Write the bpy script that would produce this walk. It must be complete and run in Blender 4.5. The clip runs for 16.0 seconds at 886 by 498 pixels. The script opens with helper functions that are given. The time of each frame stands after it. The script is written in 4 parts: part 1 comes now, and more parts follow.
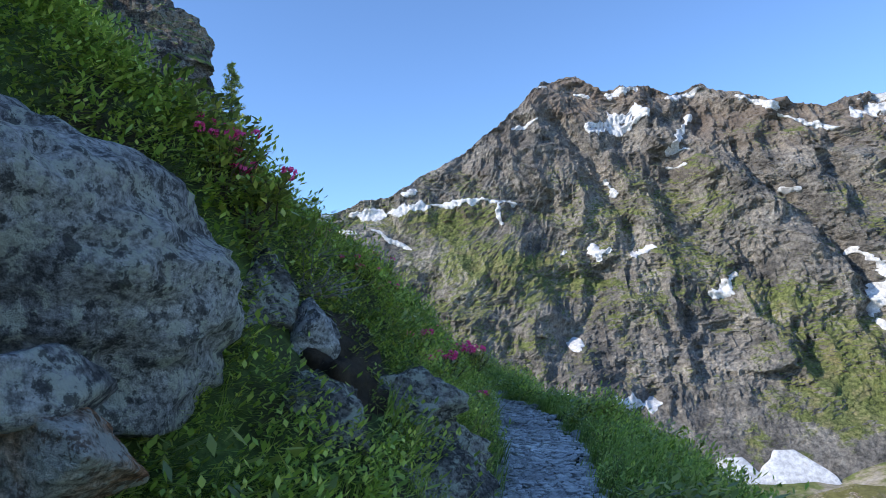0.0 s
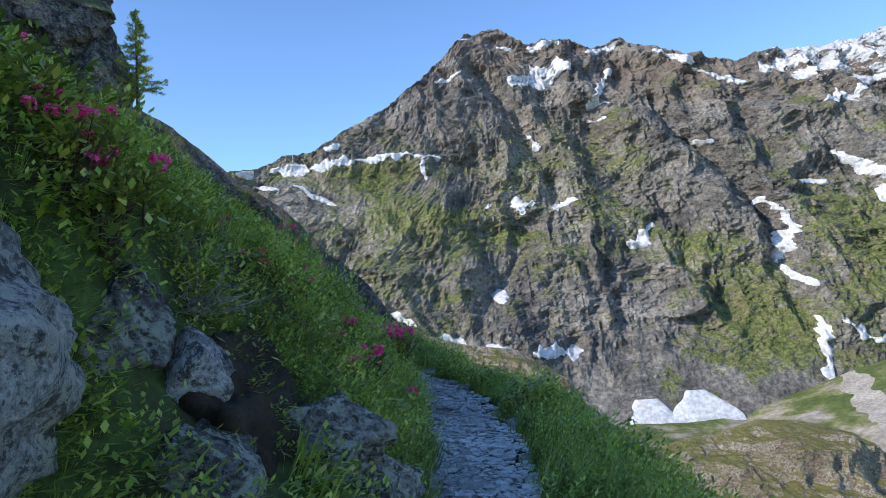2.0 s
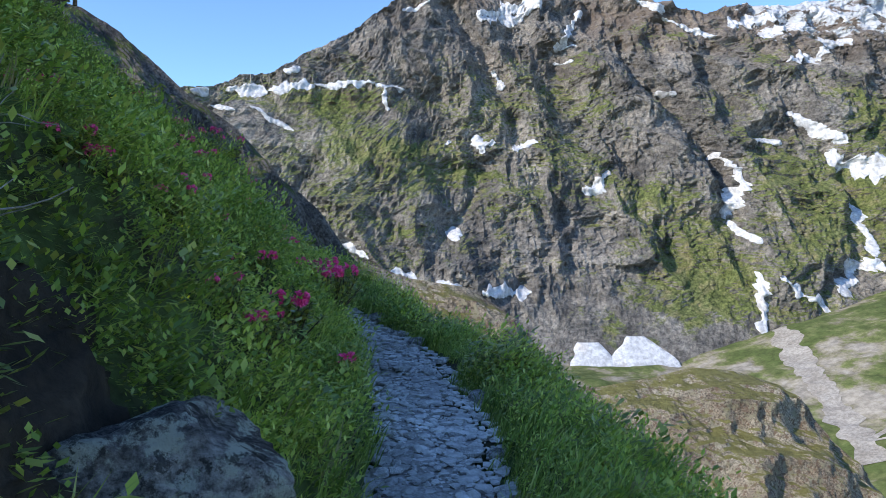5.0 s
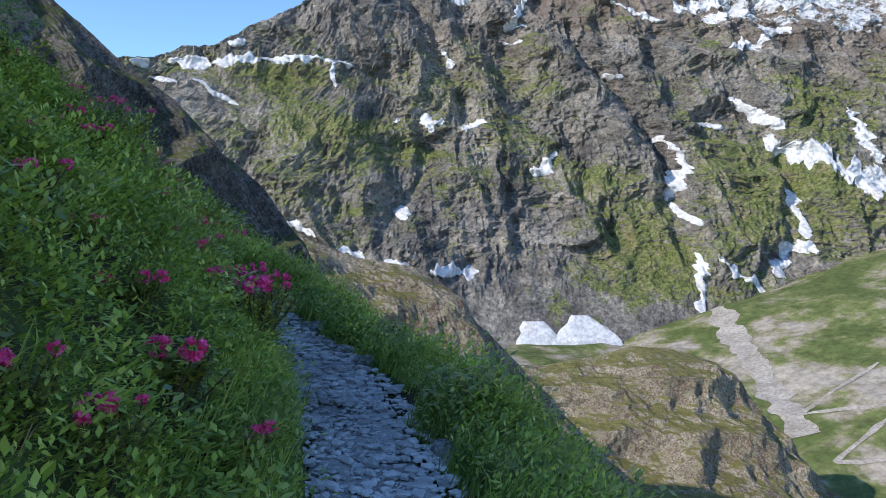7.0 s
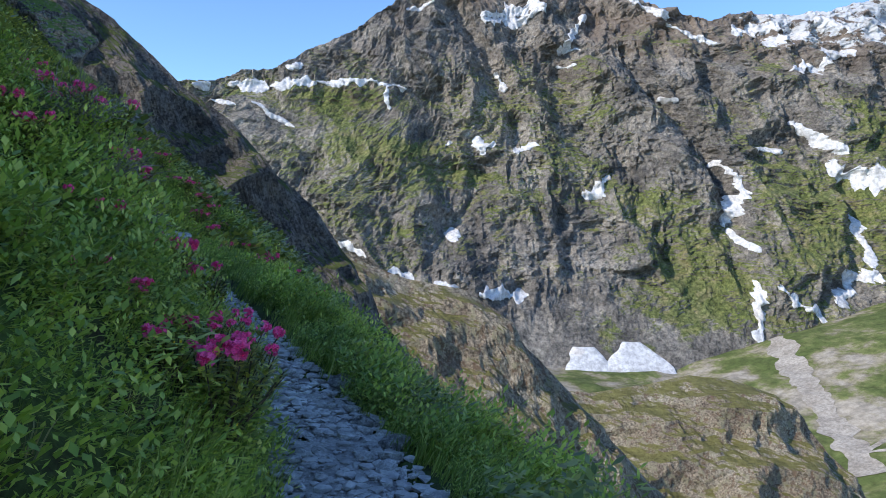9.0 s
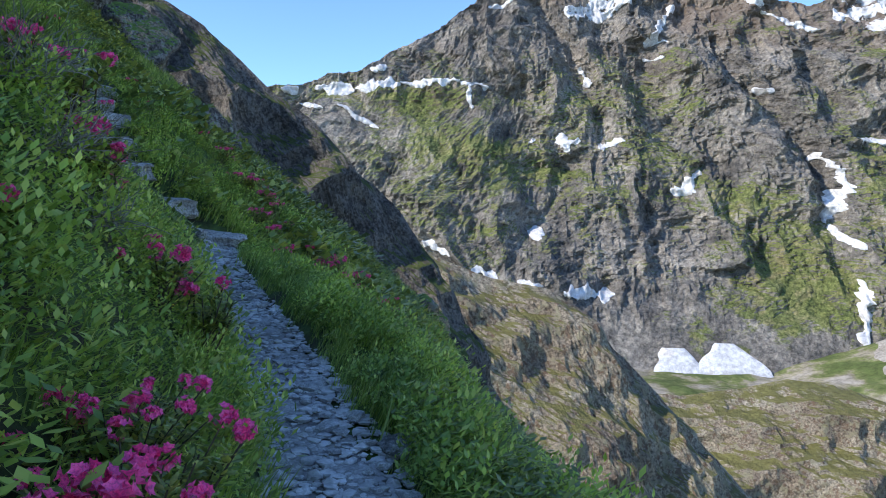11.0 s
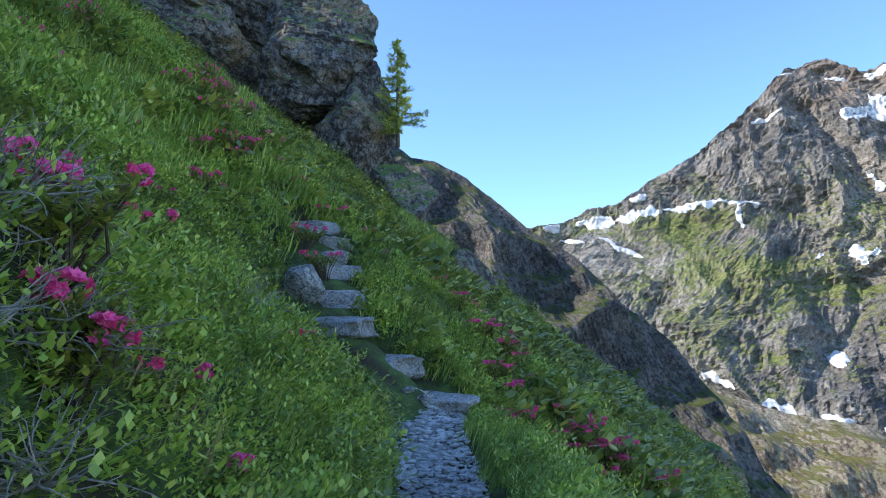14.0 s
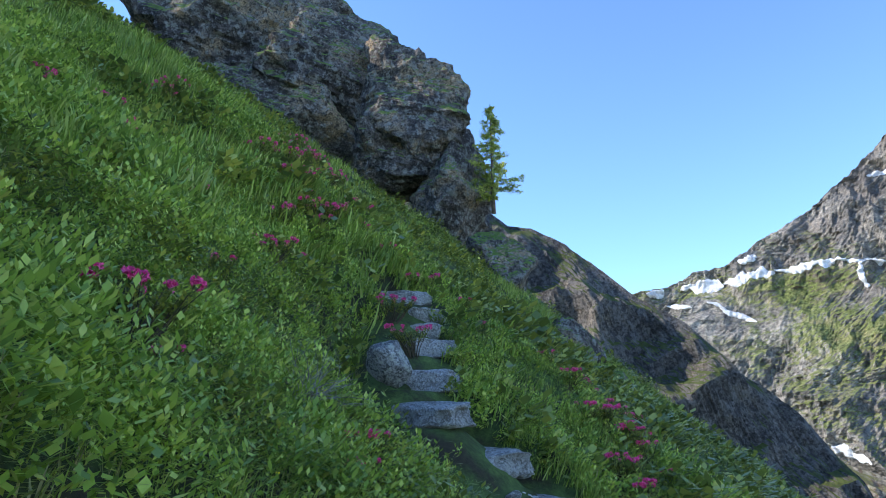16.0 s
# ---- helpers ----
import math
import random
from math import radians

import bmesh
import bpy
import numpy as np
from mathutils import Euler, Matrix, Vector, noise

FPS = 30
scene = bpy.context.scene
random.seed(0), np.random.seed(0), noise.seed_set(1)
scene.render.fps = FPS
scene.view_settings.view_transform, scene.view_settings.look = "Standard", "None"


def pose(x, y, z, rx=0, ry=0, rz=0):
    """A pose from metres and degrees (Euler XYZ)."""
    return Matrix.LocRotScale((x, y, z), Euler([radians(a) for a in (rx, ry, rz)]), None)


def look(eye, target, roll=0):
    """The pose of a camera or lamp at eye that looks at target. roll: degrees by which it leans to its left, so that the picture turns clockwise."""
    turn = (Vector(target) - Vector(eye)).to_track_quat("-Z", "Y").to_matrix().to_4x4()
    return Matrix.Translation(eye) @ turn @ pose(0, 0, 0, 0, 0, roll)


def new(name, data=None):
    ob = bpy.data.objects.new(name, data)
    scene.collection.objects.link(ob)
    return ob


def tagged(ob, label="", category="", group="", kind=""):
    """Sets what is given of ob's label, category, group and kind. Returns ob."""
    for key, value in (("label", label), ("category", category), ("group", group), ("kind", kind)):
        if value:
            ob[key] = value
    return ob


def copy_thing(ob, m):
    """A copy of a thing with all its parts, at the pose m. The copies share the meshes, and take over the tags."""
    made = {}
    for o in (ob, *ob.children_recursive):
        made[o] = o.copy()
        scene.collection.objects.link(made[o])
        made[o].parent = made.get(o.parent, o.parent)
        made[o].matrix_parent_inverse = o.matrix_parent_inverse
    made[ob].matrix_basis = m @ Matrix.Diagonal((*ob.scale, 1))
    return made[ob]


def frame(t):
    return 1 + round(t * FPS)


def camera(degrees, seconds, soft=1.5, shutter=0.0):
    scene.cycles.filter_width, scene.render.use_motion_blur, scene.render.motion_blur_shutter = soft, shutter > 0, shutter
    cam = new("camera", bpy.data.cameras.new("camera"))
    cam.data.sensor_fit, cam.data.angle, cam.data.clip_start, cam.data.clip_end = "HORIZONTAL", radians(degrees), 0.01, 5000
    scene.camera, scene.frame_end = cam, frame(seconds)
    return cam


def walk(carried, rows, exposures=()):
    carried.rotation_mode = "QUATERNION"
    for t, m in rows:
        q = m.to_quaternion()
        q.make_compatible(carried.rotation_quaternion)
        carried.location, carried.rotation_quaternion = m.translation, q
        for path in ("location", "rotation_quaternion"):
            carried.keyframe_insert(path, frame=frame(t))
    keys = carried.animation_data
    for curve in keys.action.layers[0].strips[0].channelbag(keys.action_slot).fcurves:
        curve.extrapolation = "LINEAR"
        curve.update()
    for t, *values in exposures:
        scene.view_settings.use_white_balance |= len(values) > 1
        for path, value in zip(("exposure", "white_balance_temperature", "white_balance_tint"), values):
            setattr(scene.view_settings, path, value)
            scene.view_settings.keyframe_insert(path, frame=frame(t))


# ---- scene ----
cam = camera(63.4, 16.0, soft=0.75)
PATH = [
    (0, (0.836, 3.678, 2.526), (0.615, 5.651, 2.774), -1.6),
    (0.5, (0.809, 3.852, 2.607), (0.737, 5.842, 2.797), -2.8),
    (1, (0.858, 4.07, 2.62), (0.829, 6.063, 2.776), -3.8),
    (1.5, (0.882, 4.268, 2.781), (0.85, 6.263, 2.914), -3.8),
    (2, (0.793, 4.355, 2.82), (0.773, 6.351, 2.934), -3.1),
    (2.5, (0.78, 4.483, 2.823), (0.763, 6.48, 2.93), -2.0),
    (3, (0.846, 4.76, 2.834), (0.831, 6.757, 2.932), -0.9),
    (3.5, (0.852, 5.024, 2.861), (0.848, 7.023, 2.93), -0.2),
    (4, (0.775, 5.364, 2.848), (0.8, 7.364, 2.872), 0.2),
    (4.5, (0.744, 5.641, 2.824), (0.803, 7.64, 2.794), 0.6),
    (5, (0.762, 6.014, 2.8), (0.864, 8.01, 2.731), 0.7),
    (5.2, (0.762, 6.156, 2.806), (0.878, 8.151, 2.721), 0.8),
    (7.3, (0.774, 7.484, 2.951), (1.026, 9.464, 2.826), 1.4),
    (7.5, (0.775, 7.667, 2.953), (1.012, 9.65, 2.837), 1.5),
    (8, (0.793, 8.037, 2.983), (0.987, 10.026, 2.897), 1.9),
    (8.2, (0.823, 8.188, 2.962), (0.995, 10.179, 2.884), 2.0),
    (10.3, (0.912, 10.036, 2.932), (0.915, 12.035, 2.866), 1.8),
    (10.5, (0.916, 10.174, 2.918), (0.891, 12.172, 2.847), 1.7),
    (11, (0.889, 10.603, 2.94), (0.765, 12.598, 2.861), 1.7),
    (11.5, (0.925, 10.972, 2.937), (0.673, 12.954, 2.859), 1.6),
    (12, (0.992, 11.382, 3.014), (0.579, 13.337, 2.945), 1.2),
    (12.5, (0.919, 11.677, 2.994), (0.352, 13.594, 2.954), 0.5),
    (13, (0.782, 12.025, 3.098), (0.147, 13.92, 3.167), 0.4),
    (13.5, (0.752, 12.363, 3.105), (0.022, 14.216, 3.285), -0.1),
    (14, (0.676, 12.657, 3.152), (-0.149, 14.456, 3.442), -0.9),
    (14.5, (0.469, 12.958, 3.196), (-0.422, 14.706, 3.583), -1.2),
    (15, (0.358, 13.158, 3.229), (-0.587, 14.868, 3.652), -1.1),
    (15.5, (0.246, 13.539, 3.244), (-0.758, 15.209, 3.693), -1.0),
    (16, (0.055, 13.84, 3.363), (-0.988, 15.476, 3.848), -1.1),
]
walk(cam, [(t, look(eye, target, roll)) for t, eye, target, roll in PATH],
     exposures=[(0, 0.95), (2.5, 0.9), (5, 0.95), (8, 0.85), (11, 1.1), (13.5, 1.5), (16, 1.5)])

# ---- world, sun ----
SUN_TO = Vector((-0.80, -0.40, 0.53)).normalized()
world = bpy.data.worlds.new("world")
scene.world = world
world.use_nodes = True
wn = world.node_tree
sky = wn.nodes.new("ShaderNodeTexSky")
sky.sky_type = "NISHITA"
sky.sun_disc = False
sky.sun_elevation = math.asin(SUN_TO.z)
sky.sun_rotation = math.atan2(SUN_TO.x, SUN_TO.y)
sky.altitude = 2000
sky.air_density = 1.0
sky.dust_density = 0.0
sky.ozone_density = 6.0
wn.links.new(sky.outputs[0], wn.nodes["Background"].inputs[0])
wn.nodes["Background"].inputs[1].default_value = 0.15
sun = new("sun", bpy.data.lights.new("sun", "SUN"))
sun.data.energy = 2.4
sun.data.angle = radians(0.5)
sun.data.color = (1.0, 0.92, 0.80)
sun.matrix_world = look(SUN_TO * 100, (0, 0, 0))


# ---- noise ----
def hash3(i, j, k, seed):
    n = (i * 374761393 + j * 668265263 + k * 1274126177 + seed * 362437) & 0xFFFFFFFF
    n = ((n ^ (n >> 13)) * 1103515245) & 0xFFFFFFFF
    n = ((n ^ (n >> 16)) * 2246822519) & 0xFFFFFFFF
    return ((n ^ (n >> 15)) & 0xFFFFFF) / float(0xFFFFFF)


def vnoise(p, seed=0):
    """Smooth value noise in -1..1 at the rows of p."""
    p = np.asarray(p, float)
    b = np.floor(p).astype(np.int64)
    f = p - b
    f = f * f * f * (f * (f * 6 - 15) + 10)
    out = 0
    for dx in (0, 1):
        for dy in (0, 1):
            for dz in (0, 1):
                w = ((f[..., 0] if dx else 1 - f[..., 0]) * (f[..., 1] if dy else 1 - f[..., 1])
                     * (f[..., 2] if dz else 1 - f[..., 2]))
                out = out + w * hash3(b[..., 0] + dx, b[..., 1] + dy, b[..., 2] + dz, seed)
    return out * 2 - 1


def fbm(p, octaves=4, seed=0, gain=0.5):
    p = np.asarray(p, float)
    total, amp = 0, 1.0
    for o in range(octaves):
        total = total + amp * vnoise(p * 2.03 ** o + o * 17.3, seed + o)
        amp *= gain
    return total


def ridged(p, octaves=4, seed=0, gain=0.5):
    p = np.asarray(p, float)
    total, amp = 0, 1.0
    for o in range(octaves):
        total = total + amp * (1 - 2 * np.abs(vnoise(p * 2.03 ** o + o * 11.7, seed + o)))
        amp *= gain
    return total


def xyz(x, y, z):
    return np.stack(np.broadcast_arrays(np.asarray(x, float), np.asarray(y, float), np.asarray(z, float)), -1)


# ---- meshes ----
def array_mesh(name, verts, faces, material, smooth=False):
    """A mesh from arrays of places and of equal-sided faces."""
    verts, faces = np.asarray(verts, np.float32).reshape(-1, 3), np.asarray(faces, np.int32)
    me = bpy.data.meshes.new(name)
    me.vertices.add(len(verts))
    me.vertices.foreach_set("co", verts.ravel())
    me.loops.add(faces.size)
    me.loops.foreach_set("vertex_index", faces.ravel())
    me.polygons.add(len(faces))
    me.polygons.foreach_set("loop_start", np.arange(0, faces.size, faces.shape[1], dtype=np.int32))
    me.polygons.foreach_set("use_smooth", np.full(len(faces), smooth))
    me.update(calc_edges=True)
    me.materials.append(material)
    return me


def grid_faces(rows, cols):
    i = np.arange(rows - 1)[:, None] * cols + np.arange(cols - 1)[None]
    return np.stack([i, i + 1, i + cols + 1, i + cols], -1).reshape(-1, 4)


def part(name, bm, material, parent, label=""):
    me = bpy.data.meshes.new(name)
    bm.to_mesh(me)
    bm.free()
    me.materials.append(material)
    ob = new(name, me)
    ob.parent = parent
    return tagged(ob, label)


# ---- materials ----
def material(name, rough=0.85):
    m = bpy.data.materials.new(name)
    m.use_nodes = True
    nt = m.node_tree
    bsdf = nt.nodes["Principled BSDF"]
    bsdf.inputs["Roughness"].default_value = rough
    bsdf.inputs["Specular IOR Level"].default_value = 0.25
    return m, nt, bsdf


def ramp(nt, value, stops):
    r = nt.nodes.new("ShaderNodeValToRGB")
    els = r.color_ramp.elements
    while len(els) < len(stops):
        els.new(0.5)
    for e, (p, c) in zip(els, stops):
        e.position = p
        e.color = (*c, 1) if len(c) == 3 else c
    nt.links.new(value, r.inputs[0])
    return r.outputs[0]


def coords(nt, scale=(1, 1, 1), kind="Object", rot=(0, 0, 0)):
    tc, mp = nt.nodes.new("ShaderNodeTexCoord"), nt.nodes.new("ShaderNodeMapping")
    mp.inputs["Scale"].default_value = scale
    mp.inputs["Rotation"].default_value = rot
    nt.links.new(tc.outputs[kind], mp.inputs[0])
    return mp.outputs[0]


def tex(nt, vec, scale, detail=6, rough=0.6, distort=0.0):
    n = nt.nodes.new("ShaderNodeTexNoise")
    n.inputs["Scale"].default_value = scale
    n.inputs["Detail"].default_value = detail
    n.inputs["Roughness"].default_value = rough
    n.inputs["Distortion"].default_value = distort
    nt.links.new(vec, n.inputs["Vector"])
    return n.outputs[0]


def mix(nt, fac, a, b, mode="MIX"):
    n = nt.nodes.new("ShaderNodeMix")
    n.data_type = "RGBA"
    n.blend_type = mode
    for sock, v in ((n.inputs[0], fac), (n.inputs[6], a), (n.inputs[7], b)):
        if isinstance(v, (int, float)):
            sock.default_value = v
        elif isinstance(v, tuple):
            sock.default_value = (*v, 1)
        else:
            nt.links.new(v, sock)
    return n.outputs[2]


def maths(nt, op, a, b):
    n = nt.nodes.new("ShaderNodeMath")
    n.operation = op
    for sock, v in zip(n.inputs, (a, b)):
        if isinstance(v, (int, float)):
            sock.default_value = v
        else:
            nt.links.new(v, sock)
    return n.outputs[0]


def bump(nt, bsdf, height, strength, distance):
    b = nt.nodes.new("ShaderNodeBump")
    b.inputs["Strength"].default_value = strength
    b.inputs["Distance"].default_value = distance
    nt.links.new(height, b.inputs["Height"])
    nt.links.new(b.outputs[0], bsdf.inputs["Normal"])


def rock_material(name, tones, lichen, crust, scale=1.0, grass=None):
    """Rock with grain, dark crust and pale lichen patches; grass on its ledges where given."""
    m, nt, bsdf = material(name, 0.9)
    v = coords(nt)
    base = ramp(nt, tex(nt, v, 1.6 * scale, 8, 0.65), [(0.40, tones[0]), (0.5, tones[1]), (0.60, tones[2])])
    grain = ramp(nt, tex(nt, v, 38 * scale, 5, 0.7), [(0.38, (0.4, 0.4, 0.4)), (0.62, (1.5, 1.5, 1.5))])
    base = mix(nt, 1.0, base, grain, "MULTIPLY")
    spots = ramp(nt, tex(nt, v, 10 * scale, 9, 0.72), [(0.51, (0, 0, 0)), (0.57, (1, 1, 1))])
    base = mix(nt, maths(nt, "MULTIPLY", spots, 0.85), base, lichen)
    dark = ramp(nt, tex(nt, coords(nt, (1, 1, 1), rot=(0.6, 0.4, 1.1)), 15 * scale, 9, 0.74), [(0.425, (1, 1, 1)), (0.465, (0, 0, 0))])
    base = mix(nt, maths(nt, "MULTIPLY", dark, 0.8), base, crust)
    if grass:
        geo, sep = nt.nodes.new("ShaderNodeNewGeometry"), nt.nodes.new("ShaderNodeSeparateXYZ")
        nt.links.new(geo.outputs["Normal"], sep.inputs[0])
        lean = maths(nt, "ADD", sep.outputs[2], maths(nt, "MULTIPLY", tex(nt, v, 2.5 * scale, 6, 0.7), 0.9))
        sh = maths(nt, "SUBTRACT", lean, grass[1])
        on = ramp(nt, maths(nt, "MULTIPLY", sh, 6.0), [(0.0, (0, 0, 0)), (1.0, (1, 1, 1))])
        green = ramp(nt, tex(nt, v, 9 * scale, 5, 0.7), [(0.3, grass[0]), (0.7, tuple(1.9 * c for c in grass[0]))])
        base = mix(nt, on, base, green)
    nt.links.new(base, bsdf.inputs["Base Color"])
    h = maths(nt, "ADD", tex(nt, v, 5 * scale, 10, 0.7), maths(nt, "MULTIPLY", tex(nt, v, 45 * scale, 4, 0.7), 0.25))
    bump(nt, bsdf, h, 1.0, 0.14 / scale)
    return m


BOULDER = rock_material("lichen_gneiss", [(0.17, 0.17, 0.172), (0.31, 0.31, 0.31), (0.46, 0.46, 0.45)], (0.60, 0.62, 0.53), (0.05, 0.05, 0.052))
RUSTY = rock_material("rust_stained_gneiss", [(0.45, 0.16, 0.06), (0.43, 0.25, 0.15), (0.48, 0.45, 0.41)], (0.55, 0.55, 0.5), (0.12, 0.07, 0.045))
DARKROCK = rock_material("damp_dark_gneiss", [(0.07, 0.066, 0.064), (0.17, 0.165, 0.158), (0.33, 0.32, 0.30)], (0.52, 0.56, 0.47), (0.025, 0.024, 0.023))
WHITEROCK = rock_material("pale_crusted_gneiss", [(0.22, 0.225, 0.23), (0.42, 0.43, 0.44), (0.55, 0.56, 0.57)], (0.68, 0.70, 0.69), (0.035, 0.035, 0.035))
SLAB = rock_material("step_slab_stone", [(0.30, 0.295, 0.29), (0.43, 0.425, 0.42), (0.53, 0.525, 0.52)], (0.5, 0.5, 0.47), (0.2, 0.185, 0.17))
OUTCROP = rock_material("outcrop_gneiss", [(0.08, 0.07, 0.07), (0.20, 0.175, 0.16), (0.44, 0.33, 0.22)], (0.36, 0.36, 0.34), (0.04, 0.037, 0.04), 0.25, ((0.11, 0.17, 0.04), 0.92))
# the spur's shade is put into these dark tones; the knoll's are the sunlit ones
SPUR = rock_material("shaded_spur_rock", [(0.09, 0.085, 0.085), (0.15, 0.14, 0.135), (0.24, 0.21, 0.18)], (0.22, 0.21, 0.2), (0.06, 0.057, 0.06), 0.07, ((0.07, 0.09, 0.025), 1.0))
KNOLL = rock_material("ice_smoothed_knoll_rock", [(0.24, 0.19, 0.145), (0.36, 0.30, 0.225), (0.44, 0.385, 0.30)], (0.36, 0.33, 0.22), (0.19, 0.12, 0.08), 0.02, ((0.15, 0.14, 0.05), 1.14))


def mountain_material():
    """Grey gneiss cliffs, browner towards the top, with turf on the gentler ledges and old snow."""
    m, nt, bsdf = material("mountain_rock_and_turf", 0.95)
    v = coords(nt)
    strata = coords(nt, (0.010, 0.010, 0.024), rot=(0.3, -0.5, 0))
    base = ramp(nt, tex(nt, v, 0.012, 10, 0.66), [(0.36, (0.125, 0.117, 0.108)), (0.46, (0.205, 0.19, 0.172)), (0.55, (0.29, 0.267, 0.237)), (0.66, (0.38, 0.35, 0.31))])
    layers = ramp(nt, tex(nt, strata, 2.4, 9, 0.66, 0.8), [(0.36, (0.68, 0.69, 0.71)), (0.64, (1.22, 1.2, 1.17))])
    base = mix(nt, 1.0, base, layers, "MULTIPLY")
    speck = ramp(nt, tex(nt, v, 0.14, 7, 0.78), [(0.36, (0.42, 0.42, 0.43)), (0.5, (1.0, 1.0, 1.0)), (0.64, (1.6, 1.58, 1.53))])
    base = mix(nt, 1.0, base, speck, "MULTIPLY")
    at2 = nt.nodes.new("ShaderNodeAttribute")
    at2.attribute_name = "rust"
    base = mix(nt, maths(nt, "MULTIPLY", at2.outputs["Fac"], 0.55), base, (0.215, 0.155, 0.115))
    geo, sep = nt.nodes.new("ShaderNodeNewGeometry"), nt.nodes.new("ShaderNodeSeparateXYZ")
    nt.links.new(geo.outputs["Normal"], sep.inputs[0])
    at = nt.nodes.new("ShaderNodeAttribute")
    at.attribute_name = "turf"
    edge = maths(nt, "ADD", at.outputs["Fac"], maths(nt, "MULTIPLY", tex(nt, v, 0.020, 12, 0.72), 1.5))
    edge = maths(nt, "ADD", edge, maths(nt, "MULTIPLY", sep.outputs[2], 0.55))
    on = ramp(nt, maths(nt, "SUBTRACT", edge, 1.18), [(0.0, (0, 0, 0)), (0.14, (1, 1, 1))])
    turf = ramp(nt, tex(nt, v, 0.035, 8, 0.7), [(0.36, (0.105, 0.135, 0.035)), (0.5, (0.175, 0.205, 0.055)), (0.64, (0.25, 0.225, 0.105))])
    turf = mix(nt, 1.0, turf, speck, "MULTIPLY")
    base = mix(nt, maths(nt, "MULTIPLY", on, 0.88), base, turf)
    at3 = nt.nodes.new("ShaderNodeAttribute")
    at3.attribute_name = "snow"
    s = maths(nt, "ADD", at3.outputs["Fac"], tex(nt, coords(nt, (1, 1, 1.8)), 0.018, 8, 0.68))
    s = ramp(nt, maths(nt, "SUBTRACT", s, 1.0), [(0.0, (0, 0, 0)), (0.05, (1, 1, 1))])
    base = mix(nt, s, base, (0.68, 0.69, 0.71))
    nt.links.new(base, bsdf.inputs["Base Color"])
    h = maths(nt, "ADD", tex(nt, v, 0.04, 13, 0.7), maths(nt, "MULTIPLY", tex(nt, strata, 4.0, 8, 0.65), 0.25))
    bump(nt, bsdf, h, 1.0, 16.0)
    return m


MOUNTAIN = mountain_material()


def simple(name, stops, scale, rough=0.9, fine=None, depth=0.02, kind="Object"):
    m, nt, bsdf = material(name, rough)
    v = coords(nt)
    c = ramp(nt, tex(nt, v, scale, 7, 0.65), [(0.5 + (p - 0.5) * 0.6, q) for p, q in stops])
    f = tex(nt, v, fine or scale * 9, 5, 0.7)
    c = mix(nt, 1.0, c, ramp(nt, f, [(0.38, (0.72, 0.72, 0.72)), (0.62, (1.22, 1.22, 1.22))]), "MULTIPLY")
    nt.links.new(c, bsdf.inputs["Base Color"])
    bump(nt, bsdf, f, 0.6, depth)
    return m


SNOW = simple("old_snow", [(0.3, (0.56, 0.56, 0.58)), (0.6, (0.66, 0.66, 0.67)), (0.75, (0.62, 0.58, 0.55))], 0.02, 0.7, 0.12, 1.0)
VALLEY = simple("valley_turf_and_scree", [(0.38, (0.10, 0.13, 0.04)), (0.5, (0.17, 0.19, 0.07)), (0.58, (0.28, 0.25, 0.17)), (0.68, (0.38, 0.34, 0.28))], 0.012, 0.95, 0.09, 1.5)
SCREE = simple("scree_rubble", [(0.3, (0.33, 0.295, 0.25)), (0.7, (0.46, 0.42, 0.365))], 0.03, 0.95, 0.25, 1.0)
GRAVEL = simple("pale_gravel_dust", [(0.3, (0.27, 0.26, 0.245)), (0.55, (0.38, 0.37, 0.355)), (0.75, (0.48, 0.47, 0.455))], 2.2, 0.95, 45, 0.03)
SOIL = simple("mossy_soil", [(0.3, (0.045, 0.038, 0.022)), (0.5, (0.06, 0.085, 0.026)), (0.7, (0.10, 0.15, 0.04))], 2.0, 0.95, 26, 0.03)
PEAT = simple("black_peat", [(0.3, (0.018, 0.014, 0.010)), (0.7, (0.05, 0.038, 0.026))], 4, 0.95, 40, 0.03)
CHIP = simple("gneiss_chip", [(0.3, (0.36, 0.355, 0.345)), (0.5, (0.54, 0.53, 0.515)), (0.7, (0.70, 0.69, 0.67))], 0.8, 0.9, 9, 0.05)
TRUNK = simple("larch_bark", [(0.3, (0.10, 0.075, 0.055)), (0.7, (0.19, 0.14, 0.10))], 8, 0.95)


def leafy(name, tones, rough=0.6, trans=0.25):
    """Leaves whose tone changes from leaf to leaf and from patch to patch."""
    m, nt, bsdf = material(name, rough)
    bsdf.inputs["Specular IOR Level"].default_value = 0.5
    geo = nt.nodes.new("ShaderNodeNewGeometry")
    one = ramp(nt, geo.outputs["Random Per Island"], [(0.0, tones[0]), (0.5, tones[1]), (1.0, tones[2])])
    patch = ramp(nt, tex(nt, coords(nt, kind="Generated"), 14, 4, 0.6), [(0.38, (0.75, 0.8, 0.7)), (0.62, (1.5, 1.4, 1.2))])
    c = mix(nt, 1.0, one, patch, "MULTIPLY")
    nt.links.new(c, bsdf.inputs["Base Color"])
    tr, mx = nt.nodes.new("ShaderNodeBsdfTranslucent"), nt.nodes.new("ShaderNodeMixShader")
    nt.links.new(c, tr.inputs[0])
    mx.inputs[0].default_value = trans
    nt.links.new(bsdf.outputs[0], mx.inputs[1])
    nt.links.new(tr.outputs[0], mx.inputs[2])
    nt.links.new(mx.outputs[0], nt.nodes["Material Output"].inputs[0])
    return m


